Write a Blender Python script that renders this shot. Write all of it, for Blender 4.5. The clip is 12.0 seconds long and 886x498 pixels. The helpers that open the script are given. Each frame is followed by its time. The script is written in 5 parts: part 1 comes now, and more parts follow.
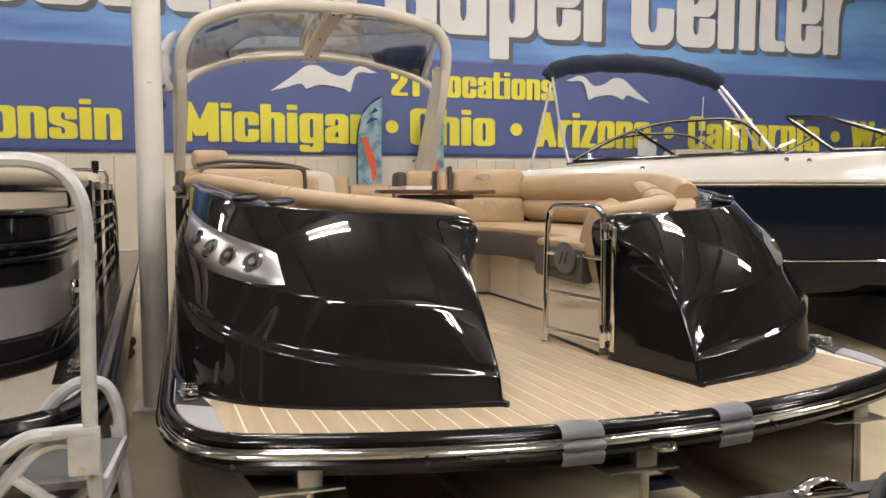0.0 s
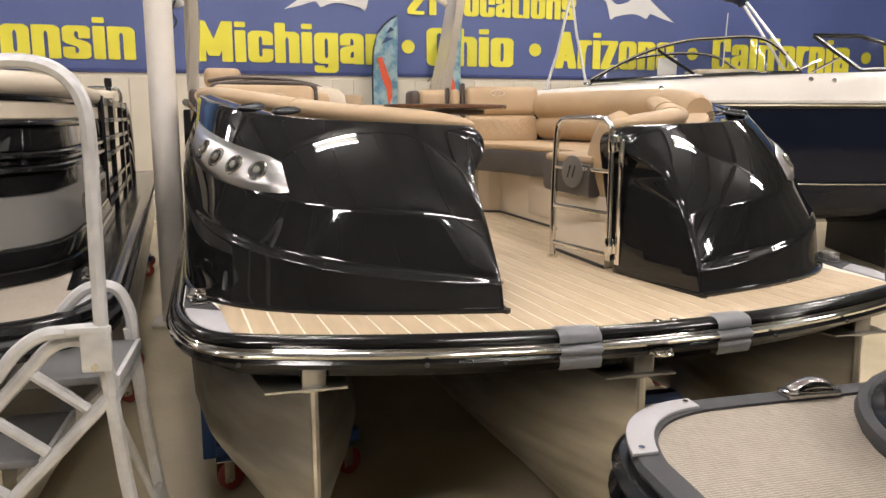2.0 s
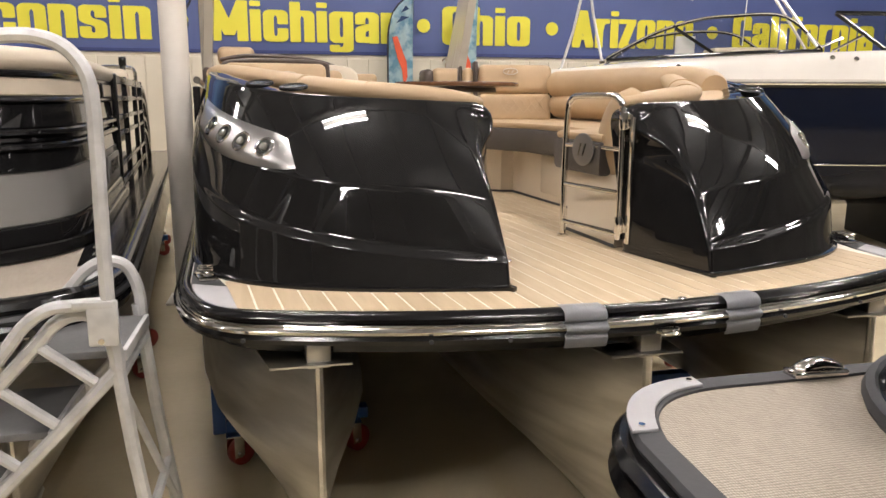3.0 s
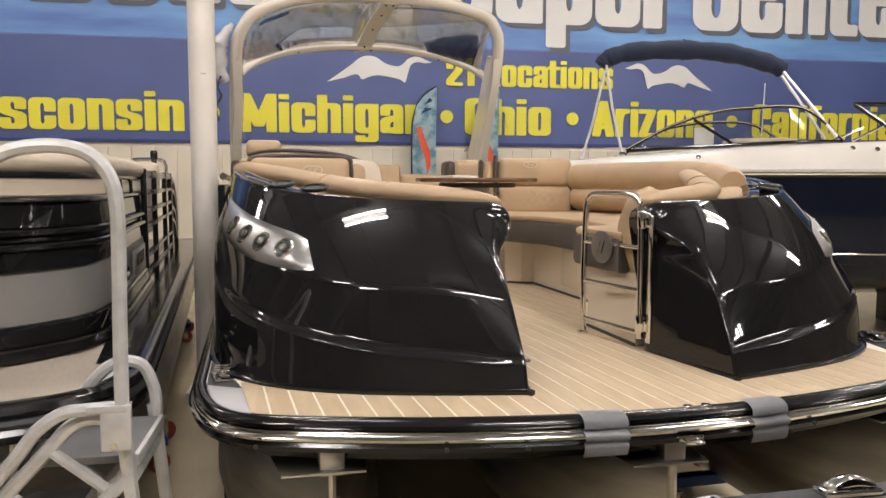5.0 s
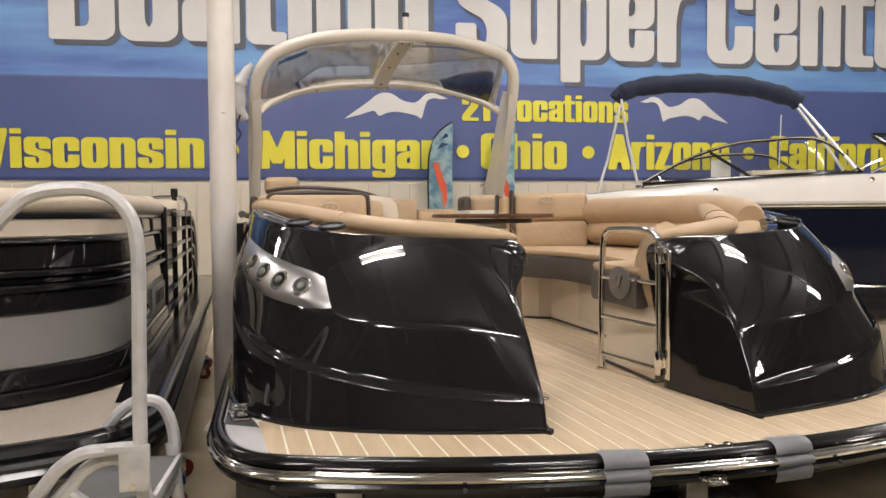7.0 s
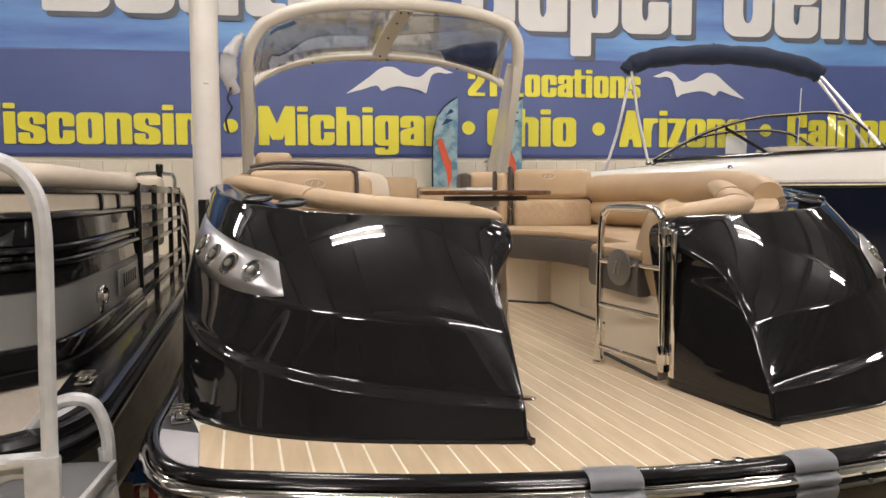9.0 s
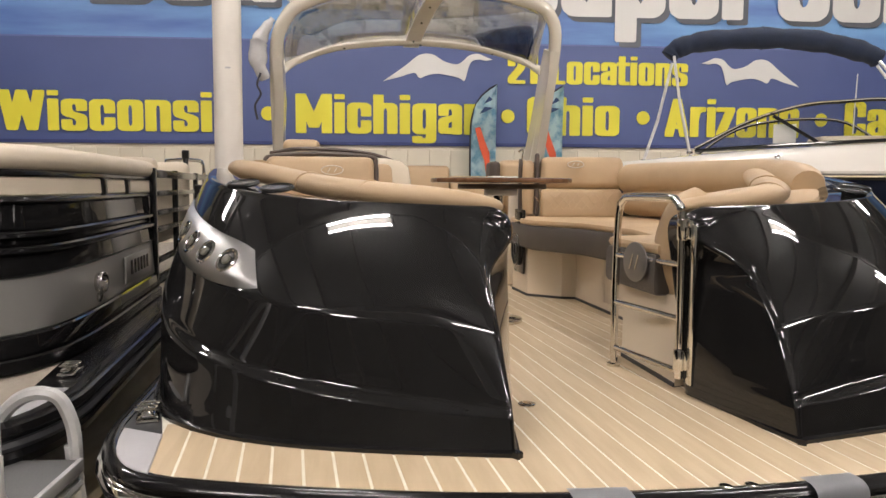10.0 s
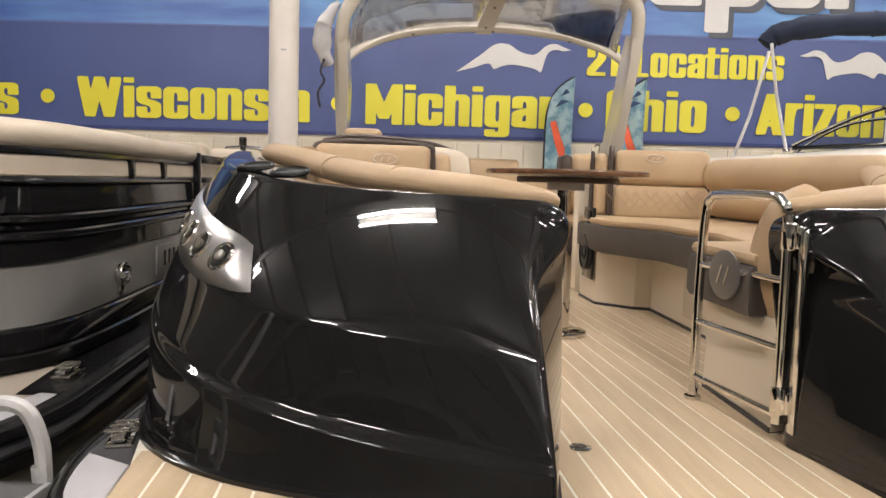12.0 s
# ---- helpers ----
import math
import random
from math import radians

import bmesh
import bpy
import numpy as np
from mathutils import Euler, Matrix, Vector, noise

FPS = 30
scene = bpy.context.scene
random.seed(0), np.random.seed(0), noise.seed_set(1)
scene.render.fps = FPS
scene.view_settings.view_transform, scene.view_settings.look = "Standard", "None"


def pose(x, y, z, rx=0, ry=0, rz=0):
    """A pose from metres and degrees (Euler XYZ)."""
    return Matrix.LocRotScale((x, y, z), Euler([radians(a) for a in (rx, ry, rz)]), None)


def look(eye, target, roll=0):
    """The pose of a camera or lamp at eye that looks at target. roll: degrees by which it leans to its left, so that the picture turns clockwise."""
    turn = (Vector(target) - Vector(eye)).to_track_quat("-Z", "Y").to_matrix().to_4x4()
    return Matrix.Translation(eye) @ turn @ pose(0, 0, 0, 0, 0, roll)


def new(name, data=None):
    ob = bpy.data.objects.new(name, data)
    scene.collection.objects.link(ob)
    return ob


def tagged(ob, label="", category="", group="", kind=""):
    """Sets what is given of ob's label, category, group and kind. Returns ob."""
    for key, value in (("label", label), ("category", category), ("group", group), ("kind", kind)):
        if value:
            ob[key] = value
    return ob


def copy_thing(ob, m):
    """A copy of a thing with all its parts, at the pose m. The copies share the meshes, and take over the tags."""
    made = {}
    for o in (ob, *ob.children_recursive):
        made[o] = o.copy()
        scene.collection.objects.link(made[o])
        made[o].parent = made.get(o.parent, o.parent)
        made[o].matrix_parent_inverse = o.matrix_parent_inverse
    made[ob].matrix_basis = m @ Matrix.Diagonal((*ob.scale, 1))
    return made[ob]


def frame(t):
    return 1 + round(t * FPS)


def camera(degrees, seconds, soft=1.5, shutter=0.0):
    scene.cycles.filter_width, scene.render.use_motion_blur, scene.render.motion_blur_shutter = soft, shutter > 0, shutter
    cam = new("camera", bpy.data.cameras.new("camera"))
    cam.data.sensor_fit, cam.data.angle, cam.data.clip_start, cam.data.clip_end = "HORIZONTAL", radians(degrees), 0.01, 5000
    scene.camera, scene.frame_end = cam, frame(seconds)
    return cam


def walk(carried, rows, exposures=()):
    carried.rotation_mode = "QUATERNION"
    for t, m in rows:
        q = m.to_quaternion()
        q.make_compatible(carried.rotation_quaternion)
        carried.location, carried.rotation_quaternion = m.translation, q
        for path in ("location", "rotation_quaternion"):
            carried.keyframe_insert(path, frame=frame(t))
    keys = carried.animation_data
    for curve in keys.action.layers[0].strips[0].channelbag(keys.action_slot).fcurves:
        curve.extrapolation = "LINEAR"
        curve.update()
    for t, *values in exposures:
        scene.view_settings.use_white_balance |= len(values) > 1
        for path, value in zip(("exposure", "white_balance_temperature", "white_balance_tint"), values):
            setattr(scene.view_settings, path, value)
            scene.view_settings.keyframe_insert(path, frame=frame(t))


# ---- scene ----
cam = camera(61.3, 12.0)
PATH = [
    (0, (-1.033, -1.786, 1.51), (-0.527, 0.143, 1.359), -0.0),
    (0.5, (-1.033, -1.785, 1.504), (-0.533, 0.144, 1.328), 0.0),
    (1, (-1.026, -1.792, 1.49), (-0.539, 0.135, 1.268), 0.1),
    (1.5, (-1.01, -1.804, 1.473), (-0.54, 0.119, 1.19), 0.1),
    (2, (-0.991, -1.813, 1.457), (-0.54, 0.104, 1.113), 0.2),
    (2.5, (-0.978, -1.811, 1.441), (-0.549, 0.103, 1.055), 0.4),
    (2.7, (-0.97, -1.811, 1.44), (-0.552, 0.104, 1.043), 0.3),
    (4.3, (-0.935, -1.804, 1.48), (-0.564, 0.142, 1.206), 0.4),
    (4.5, (-0.936, -1.802, 1.483), (-0.57, 0.149, 1.24), 0.3),
    (5, (-0.936, -1.801, 1.497), (-0.588, 0.16, 1.322), 0.1),
    (5.5, (-0.934, -1.808, 1.506), (-0.603, 0.16, 1.384), -0.0),
    (6, (-0.93, -1.793, 1.506), (-0.612, 0.18, 1.417), -0.3),
    (6.5, (-0.939, -1.808, 1.518), (-0.629, 0.167, 1.436), -0.4),
    (7, (-0.935, -1.806, 1.51), (-0.631, 0.169, 1.424), -0.4),
    (7.5, (-0.924, -1.786, 1.499), (-0.62, 0.188, 1.394), -0.5),
    (9.5, (-0.681, -1.442, 1.499), (-0.457, 0.54, 1.347), 0.1),
    (10, (-0.606, -1.367, 1.486), (-0.462, 0.62, 1.32), 0.3),
    (10.5, (-0.619, -1.251, 1.485), (-0.498, 0.737, 1.308), 0.1),
    (11, (-0.627, -1.149, 1.485), (-0.502, 0.838, 1.299), 0.7),
    (11.5, (-0.56, -1.049, 1.481), (-0.511, 0.942, 1.295), 1.9),
    (12, (-0.502, -1.0, 1.468), (-0.558, 0.991, 1.289), 1.7),
]
walk(cam, [(t, look(eye, target, roll)) for t, eye, target, roll in PATH],
     [(0, 0.0), (1.0, 0.06), (2.5, 0.28), (4.3, 0.18), (5.5, 0.0), (7.5, 0.0), (9.5, 0.0), (12.0, 0.13)])

# ---- light ----
world = bpy.data.worlds.new("world")
scene.world = world
world.use_nodes = True
world.node_tree.nodes["Background"].inputs[0].default_value = (0.9, 0.85, 0.75, 1)
world.node_tree.nodes["Background"].inputs[1].default_value = 0.02
TUBE = 156.0

# ---- materials ----
def mat(name, color, rough=0.5, metal=0.0, second=None, scale=6.0, amount=0.35, bump=0.0, bump_scale=80.0, coat=0.0, stretch=(1, 1, 1), fine=0.12, detail_scale=60.0, spec=0.5):
    m = bpy.data.materials.new(name)
    m.use_nodes = True
    nt = m.node_tree
    b = nt.nodes["Principled BSDF"]
    b.inputs["Metallic"].default_value = metal
    b.inputs["Coat Weight"].default_value = coat
    b.inputs["Coat Roughness"].default_value = 0.03
    b.inputs["Specular IOR Level"].default_value = spec
    co = nt.nodes.new("ShaderNodeTexCoord")
    mp = nt.nodes.new("ShaderNodeMapping")
    mp.inputs["Scale"].default_value = stretch
    nt.links.new(co.outputs["Object"], mp.inputs["Vector"])
    n1 = nt.nodes.new("ShaderNodeTexNoise")
    n1.inputs["Scale"].default_value = scale
    n1.inputs["Detail"].default_value = 5
    n2 = nt.nodes.new("ShaderNodeTexNoise")
    n2.inputs["Scale"].default_value = detail_scale
    n2.inputs["Detail"].default_value = 3
    for n in (n1, n2):
        nt.links.new(mp.outputs[0], n.inputs["Vector"])
    second = second or tuple(c * 0.75 for c in color)
    mix = nt.nodes.new("ShaderNodeMix")
    mix.data_type = "RGBA"
    mix.inputs["A"].default_value = (*color, 1)
    mix.inputs["B"].default_value = (*second, 1)
    add = nt.nodes.new("ShaderNodeMath")
    add.operation = "MULTIPLY_ADD"
    sub = nt.nodes.new("ShaderNodeMapRange")
    sub.inputs["From Min"].default_value, sub.inputs["From Max"].default_value = 0.38, 0.65
    sub.inputs["To Max"].default_value = amount
    nt.links.new(n1.outputs["Fac"], sub.inputs["Value"])
    nt.links.new(n2.outputs["Fac"], add.inputs[0])
    add.inputs[1].default_value = fine
    nt.links.new(sub.outputs[0], add.inputs[2])
    nt.links.new(add.outputs[0], mix.inputs["Factor"])
    nt.links.new(mix.outputs["Result"], b.inputs["Base Color"])
    rr = nt.nodes.new("ShaderNodeMapRange")
    rr.inputs["To Min"].default_value, rr.inputs["To Max"].default_value = rough * 0.85, min(1, rough * 1.2)
    nt.links.new(n1.outputs["Fac"], rr.inputs["Value"])
    nt.links.new(rr.outputs[0], b.inputs["Roughness"])
    if bump:
        n3 = nt.nodes.new("ShaderNodeTexNoise")
        n3.inputs["Scale"].default_value = bump_scale
        n3.inputs["Detail"].default_value = 4
        nt.links.new(mp.outputs[0], n3.inputs["Vector"])
        bp = nt.nodes.new("ShaderNodeBump")
        bp.inputs["Strength"].default_value = bump
        bp.inputs["Distance"].default_value = 0.004
        nt.links.new(n3.outputs["Fac"], bp.inputs["Height"])
        nt.links.new(bp.outputs[0], b.inputs["Normal"])
    return m


def glass(name, tint, rough=0.02):
    m = bpy.data.materials.new(name)
    m.use_nodes = True
    nt = m.node_tree
    nt.nodes.remove(nt.nodes["Principled BSDF"])
    tr = nt.nodes.new("ShaderNodeBsdfTransparent")
    tr.inputs[0].default_value = (*tint, 1)
    gl = nt.nodes.new("ShaderNodeBsdfGlossy")
    gl.inputs["Roughness"].default_value = rough
    fr = nt.nodes.new("ShaderNodeFresnel")
    fr.inputs[0].default_value = 1.45
    mx = nt.nodes.new("ShaderNodeMixShader")
    nt.links.new(fr.outputs[0], mx.inputs[0])
    nt.links.new(tr.outputs[0], mx.inputs[1])
    nt.links.new(gl.outputs[0], mx.inputs[2])
    nt.links.new(mx.outputs[0], nt.nodes["Material Output"].inputs[0])
    return m


def glow(name, color, strength):
    m = bpy.data.materials.new(name)
    m.use_nodes = True
    b = m.node_tree.nodes["Principled BSDF"]
    b.inputs["Emission Color"].default_value = (*color, 1)
    b.inputs["Emission Strength"].default_value = strength
    return m


BLACK = mat("black_gelcoat", (0.010, 0.010, 0.0105), 0.03, second=(0.015, 0.014, 0.014), amount=0.2, scale=3, coat=0.1)
BLACKTRIM = mat("black_trim", (0.007, 0.007, 0.008), 0.14, second=(0.016, 0.015, 0.014), scale=9, spec=0.38)
DARKRUB = mat("dark_rubber", (0.035, 0.036, 0.04), 0.5, second=(0.055, 0.055, 0.058), scale=12, bump=0.1)
CHROME = mat("polished_steel", (0.78, 0.76, 0.72), 0.07, 1.0, second=(0.6, 0.58, 0.55), amount=0.3)
BRIGHT = mat("bright_steel", (0.82, 0.81, 0.79), 0.34, 0.85, second=(0.7, 0.69, 0.67), amount=0.3)
SATIN = mat("satin_steel", (0.46, 0.455, 0.45), 0.30, 1.0, second=(0.62, 0.61, 0.6), amount=0.3)
ALU = mat("brushed_aluminium", (0.70, 0.68, 0.64), 0.33, 1.0, second=(0.42, 0.40, 0.37), scale=2.5, amount=0.6, stretch=(1, 1, 6), bump=0.03)
LADDER = mat("ladder_aluminium", (0.70, 0.70, 0.695), 0.40, 0.3, second=(0.42, 0.42, 0.42), scale=14, amount=0.5, bump=0.05)
TAN = mat("tan_vinyl", (0.50, 0.36, 0.215), 0.45, second=(0.43, 0.305, 0.18), scale=5, amount=0.6, bump=0.25, bump_scale=350)
TANDARK = mat("brown_vinyl", (0.075, 0.055, 0.045), 0.45, second=(0.05, 0.038, 0.032), scale=8, bump=0.2, bump_scale=300)
GREYV = mat("grey_vinyl", (0.075, 0.066, 0.060), 0.5, second=(0.055, 0.048, 0.045), scale=7, bump=0.25, bump_scale=300)
CREAM = mat("cream_fibreglass", (0.70, 0.62, 0.50), 0.22, second=(0.64, 0.56, 0.45), scale=3, amount=0.5)
ARCH = mat("cream_painted_metal", (0.58, 0.54, 0.46), 0.2, second=(0.50, 0.465, 0.395), scale=3, amount=0.4, coat=0.3)
PLANK = mat("tan_deck_plank", (0.60, 0.475, 0.315), 0.5, second=(0.50, 0.385, 0.245), scale=5, amount=0.7, stretch=(6, 0.6, 1), bump=0.12, bump_scale=160, fine=0.3, detail_scale=120)
CAULK = mat("cream_caulk", (0.88, 0.84, 0.74), 0.6, scale=20)
GREYPLATE = mat("grey_moulded_plate", (0.46, 0.455, 0.47), 0.4, second=(0.39, 0.385, 0.40), scale=8, bump=0.12, bump_scale=200)
BADGE = mat("brushed_badge", (0.22, 0.21, 0.20), 0.35, 0.6)
PAD = mat("grey_pvc_pad", (0.46, 0.47, 0.49), 0.5, second=(0.26, 0.27, 0.30), scale=10, bump=0.1)
WOOD = mat("walnut_table", (0.20, 0.095, 0.045), 0.25, second=(0.10, 0.045, 0.022), scale=5, amount=0.8, stretch=(1, 9, 1), coat=0.4)
FLOORM = mat("polished_concrete", (0.66, 0.57, 0.40), 0.25, second=(0.49, 0.42, 0.285), scale=1.2, amount=0.7, bump=0.05, bump_scale=25, fine=0.25, detail_scale=30)
WALLM = mat("cream_wall_panel", (0.68, 0.62, 0.50), 0.5, second=(0.6, 0.54, 0.43), scale=1.2, amount=0.5, bump=0.05)
# tone of the unseen walls, set by how they reflect in black gelcoat
DIMWALL = mat("grey_wall_panel", (0.19, 0.185, 0.17), 0.6, second=(0.11, 0.105, 0.095), scale=0.8, amount=0.7)
CEILM = mat("ceiling_sheet", (0.16, 0.163, 0.163), 0.7, second=(0.12, 0.122, 0.122), scale=0.8, amount=0.6)
STEELBEAM = mat("roof_steel", (0.15, 0.147, 0.14), 0.6, scale=3)
CRADLE = mat("dark_cradle", (0.03, 0.03, 0.03), 0.7, scale=3)
COLUMN = mat("white_column_paint", (0.74, 0.70, 0.64), 0.38, second=(0.64, 0.60, 0.54), scale=5, amount=0.5, bump=0.06, bump_scale=40)
NAVYHULL = mat("navy_gelcoat", (0.004, 0.006, 0.014), 0.10, second=(0.006, 0.008, 0.018), scale=2, spec=0.26)
WHITEGEL = mat("white_gelcoat", (0.66, 0.63, 0.58), 0.14, second=(0.60, 0.565, 0.52), scale=2, amount=0.4, coat=0.3)
NAVYCLOTH = mat("navy_canvas", (0.007, 0.014, 0.034), 0.8, second=(0.014, 0.023, 0.05), scale=9, amount=0.8, bump=0.5, bump_scale=60)
SILVERPANEL = mat("silver_fence_panel", (0.36, 0.35, 0.33), 0.30, 0.35, second=(0.29, 0.28, 0.26), scale=2, amount=0.5)
BEIGEV = mat("beige_vinyl", (0.58, 0.50, 0.39), 0.45, second=(0.5, 0.43, 0.33), scale=5, bump=0.2, bump_scale=300)
WOVEN = mat("woven_vinyl_floor", (0.60, 0.525, 0.43), 0.6, second=(0.36, 0.305, 0.245), scale=32, amount=0.28, stretch=(5, 0.7, 1), bump=0.25, bump_scale=150, fine=0.4, detail_scale=75)
# crossing threads of the weave
wt = WOVEN.node_tree
tone = next(l for l in wt.links if l.to_socket.name == "Base Color").from_socket
wco = wt.nodes.new("ShaderNodeTexCoord")
for axis, size, deep in (("X", 58, 0.26), ("Y", 44, 0.42)):
    wv = wt.nodes.new("ShaderNodeTexWave")
    wv.bands_direction = axis
    wv.inputs["Scale"].default_value = size
    wv.inputs["Distortion"].default_value = 3.6
    wv.inputs["Detail"].default_value = 3.0
    wv.inputs["Detail Scale"].default_value = 1.6
    wt.links.new(wco.outputs["Object"], wv.inputs["Vector"])
    wm = wt.nodes.new("ShaderNodeMix")
    wm.data_type, wm.blend_type = "RGBA", "MULTIPLY"
    wm.inputs["Factor"].default_value = deep
    wt.links.new(tone, wm.inputs["A"])
    wt.links.new(wv.outputs["Color"], wm.inputs["B"])
    tone = wm.outputs["Result"]
wt.links.new(tone, wt.nodes["Principled BSDF"].inputs["Base Color"])
BLUEPAINT = mat("blue_dolly_paint", (0.01, 0.07, 0.27), 0.4, second=(0.008, 0.045, 0.17), scale=20)
REDWHEEL = mat("red_wheel", (0.28, 0.03, 0.02), 0.45, second=(0.17, 0.02, 0.015), scale=20)
GREYTREAD = mat("grey_tread", (0.12, 0.12, 0.122), 0.55, second=(0.17, 0.17, 0.17), scale=30, bump=0.3, bump_scale=150)
YELLOW = mat("yellow_print", (0.74, 0.67, 0.05), 0.55, second=(0.67, 0.60, 0.04), scale=2)
WHITEP = mat("white_print", (0.66, 0.65, 0.62), 0.55, second=(0.59, 0.58, 0.57), scale=2)
GREYP = mat("grey_print_shadow", (0.10, 0.11, 0.13), 0.6, scale=2)
BANNERBLUE = mat("blue_banner_vinyl", (0.070, 0.099, 0.262), 0.5, second=(0.057, 0.082, 0.22), scale=0.7, amount=0.6, bump=0.08, bump_scale=4)
SEA = mat("sea_print", (0.05, 0.10, 0.36), 0.5, second=(0.16, 0.34, 0.62), scale=0.7, amount=1.0, stretch=(0.35, 1, 2.2), fine=0.25, detail_scale=4)
FLAGM = mat("teal_flag_print", (0.05, 0.27, 0.46), 0.6, second=(0.55, 0.72, 0.76), scale=7, amount=1.0, fine=0.6, detail_scale=22)
FLAGDK = mat("dark_blue_print", (0.015, 0.05, 0.14), 0.6, scale=6)
ORANGE = mat("orange_print", (0.70, 0.10, 0.035), 0.6, scale=5)
SMOKED = glass("smoked_acrylic", (0.10, 0.105, 0.12))
CLEAR = glass("windscreen_glass", (0.82, 0.83, 0.82))
LENS = mat("lamp_lens", (0.17, 0.165, 0.14), 0.15, 0.1, coat=0.5)
DARKBEZEL = mat("dark_lamp_cup", (0.012, 0.012, 0.012), 0.25, 0.2)
LIGHTM = glow("fluorescent_tube", (1.0, 0.922, 0.882), TUBE)
SPEAKER = mat("speaker_grille", (0.03, 0.03, 0.03), 0.4, 0.3, bump=0.5, bump_scale=200)
BLACKROPE = mat("black_cord", (0.02, 0.02, 0.03), 0.7)
BAGWHITE = mat("clear_wrap", (0.6, 0.6, 0.6), 0.25, second=(0.4, 0.4, 0.42), scale=15)
PAPER = mat("white_paper", (0.75, 0.74, 0.7), 0.7, scale=9)


# ---- mesh helpers ----
def link(name, bm, material, smooth=True):
    me = bpy.data.meshes.new(name)
    bmesh.ops.recalc_face_normals(bm, faces=bm.faces)
    for f in bm.faces:
        f.smooth = smooth
    bm.to_mesh(me)
    bm.free()
    me.materials.append(material)
    if smooth:
        me.set_sharp_from_angle(angle=radians(38))
    return new(name, me)


def part(name, bm, material, parent, label="", smooth=True):
    ob = link(name, bm, material, smooth)
    ob.parent = parent
    if label:
        tagged(ob, label)
    return ob


def thing(name, m, label, category, group="", kind=""):
    e = new(name)
    e.empty_display_size = 0.1
    e.matrix_basis = m
    return tagged(e, label, category, group, kind)


def box(bm, c, s, bevel=0.0, rot=None, segs=2):
    r = bmesh.ops.create_cube(bm, size=1.0)
    vs = r["verts"]
    bmesh.ops.scale(bm, vec=s, verts=vs)
    if bevel:
        es = list({e for v in vs for e in v.link_edges})
        out = bmesh.ops.bevel(bm, geom=es, offset=bevel, segments=segs, profile=0.5, affect="EDGES")
        vs = list({v for f in out["faces"] for v in f.verts} | {v for v in vs if v.is_valid})
    if rot is not None:
        bmesh.ops.transform(bm, matrix=rot, verts=vs)
    bmesh.ops.translate(bm, vec=c, verts=vs)
    return vs


def smooth_path(pts, n=6):
    pts = [Vector(p) for p in pts]
    out = []
    for i in range(len(pts) - 1):
        a, b = pts[max(i - 1, 0)], pts[i]
        c, d = pts[i + 1], pts[min(i + 2, len(pts) - 1)]
        for k in range(n):
            t = k / n
            out.append(0.5 * ((2 * b) + (c - a) * t + (2 * a - 5 * b + 4 * c - d) * t * t + (3 * b - a - 3 * c + d) * t ** 3))
    out.append(pts[-1])
    return out


def tube(bm, pts, r, sides=10, flat=1.0, up=(0, 0, 1), caps=True, rfun=None):
    """Sweep a round or flattened section along a line of points; flat squeezes it along the up side."""
    pts = [Vector(p) for p in pts]
    rings = []
    for i, p in enumerate(pts):
        d = (pts[min(i + 1, len(pts) - 1)] - pts[max(i - 1, 0)]).normalized()
        u = Vector(up)
        if abs(d.dot(u)) > 0.95:
            u = Vector((0, 1, 0)) if abs(d.y) < 0.9 else Vector((1, 0, 0))
        sd = d.cross(u).normalized()
        u = sd.cross(d).normalized()
        rr = r if rfun is None else r * rfun(i / (len(pts) - 1))
        rings.append([bm.verts.new(p + sd * math.cos(a) * rr + u * math.sin(a) * rr * flat) for a in (2 * math.pi * k / sides for k in range(sides))])
    for a, b in zip(rings, rings[1:]):
        for k in range(sides):
            bm.faces.new((a[k], a[(k + 1) % sides], b[(k + 1) % sides], b[k]))
    if caps:
        bm.faces.new(rings[0])
        bm.faces.new(rings[-1][::-1])
    return rings


def loft(bm, rings, closed=True, caps=True):
    vr = [[bm.verts.new(p) for p in r] for r in rings]
    n = len(vr[0])
    for a, b in zip(vr, vr[1:]):
        for k in range(n if closed else n - 1):
            bm.faces.new((a[k], a[(k + 1) % n], b[(k + 1) % n], b[k]))
    if caps and closed:
        bm.faces.new(vr[0][::-1])
        bm.faces.new(vr[-1])
    return vr


def prism(bm, outline, z0, z1, bevel=0.0):
    """Extrude a flat outline of (x, y) from z0 to z1."""
    a = [bm.verts.new((x, y, z0)) for x, y in outline]
    b = [bm.verts.new((x, y, z1)) for x, y in outline]
    n = len(a)
    fs = [bm.faces.new(a[::-1]), bm.faces.new(b)]
    for k in range(n):
        fs.append(bm.faces.new((a[k], a[(k + 1) % n], b[(k + 1) % n], b[k])))
    if bevel:
        bmesh.ops.recalc_face_normals(bm, faces=fs)
        es = list({e for f in fs[:2] for e in f.edges})
        bmesh.ops.bevel(bm, geom=es, offset=bevel, segments=2, profile=0.5, affect="EDGES")
    return fs


def cyl(bm, c, r, h, sides=20, axis=(0, 0, 1), bevel=0.0, r2=None):
    q = Vector((0, 0, 1)).rotation_difference(Vector(axis)).to_matrix().to_4x4()
    o = bmesh.ops.create_cone(bm, cap_ends=True, segments=sides, radius1=r, radius2=r if r2 is None else r2, depth=h)
    vs = o["verts"]
    if bevel:
        es = [e for e in {e for v in vs for e in v.link_edges} if any(len(f.verts) > 4 for f in e.link_faces)]
        out = bmesh.ops.bevel(bm, geom=es, offset=bevel, segments=2, profile=0.5, affect="EDGES")
        vs = list({v for f in out["faces"] for v in f.verts} | {v for v in vs if v.is_valid})
    bmesh.ops.transform(bm, matrix=Matrix.Translation(c) @ q, verts=vs)
    return vs


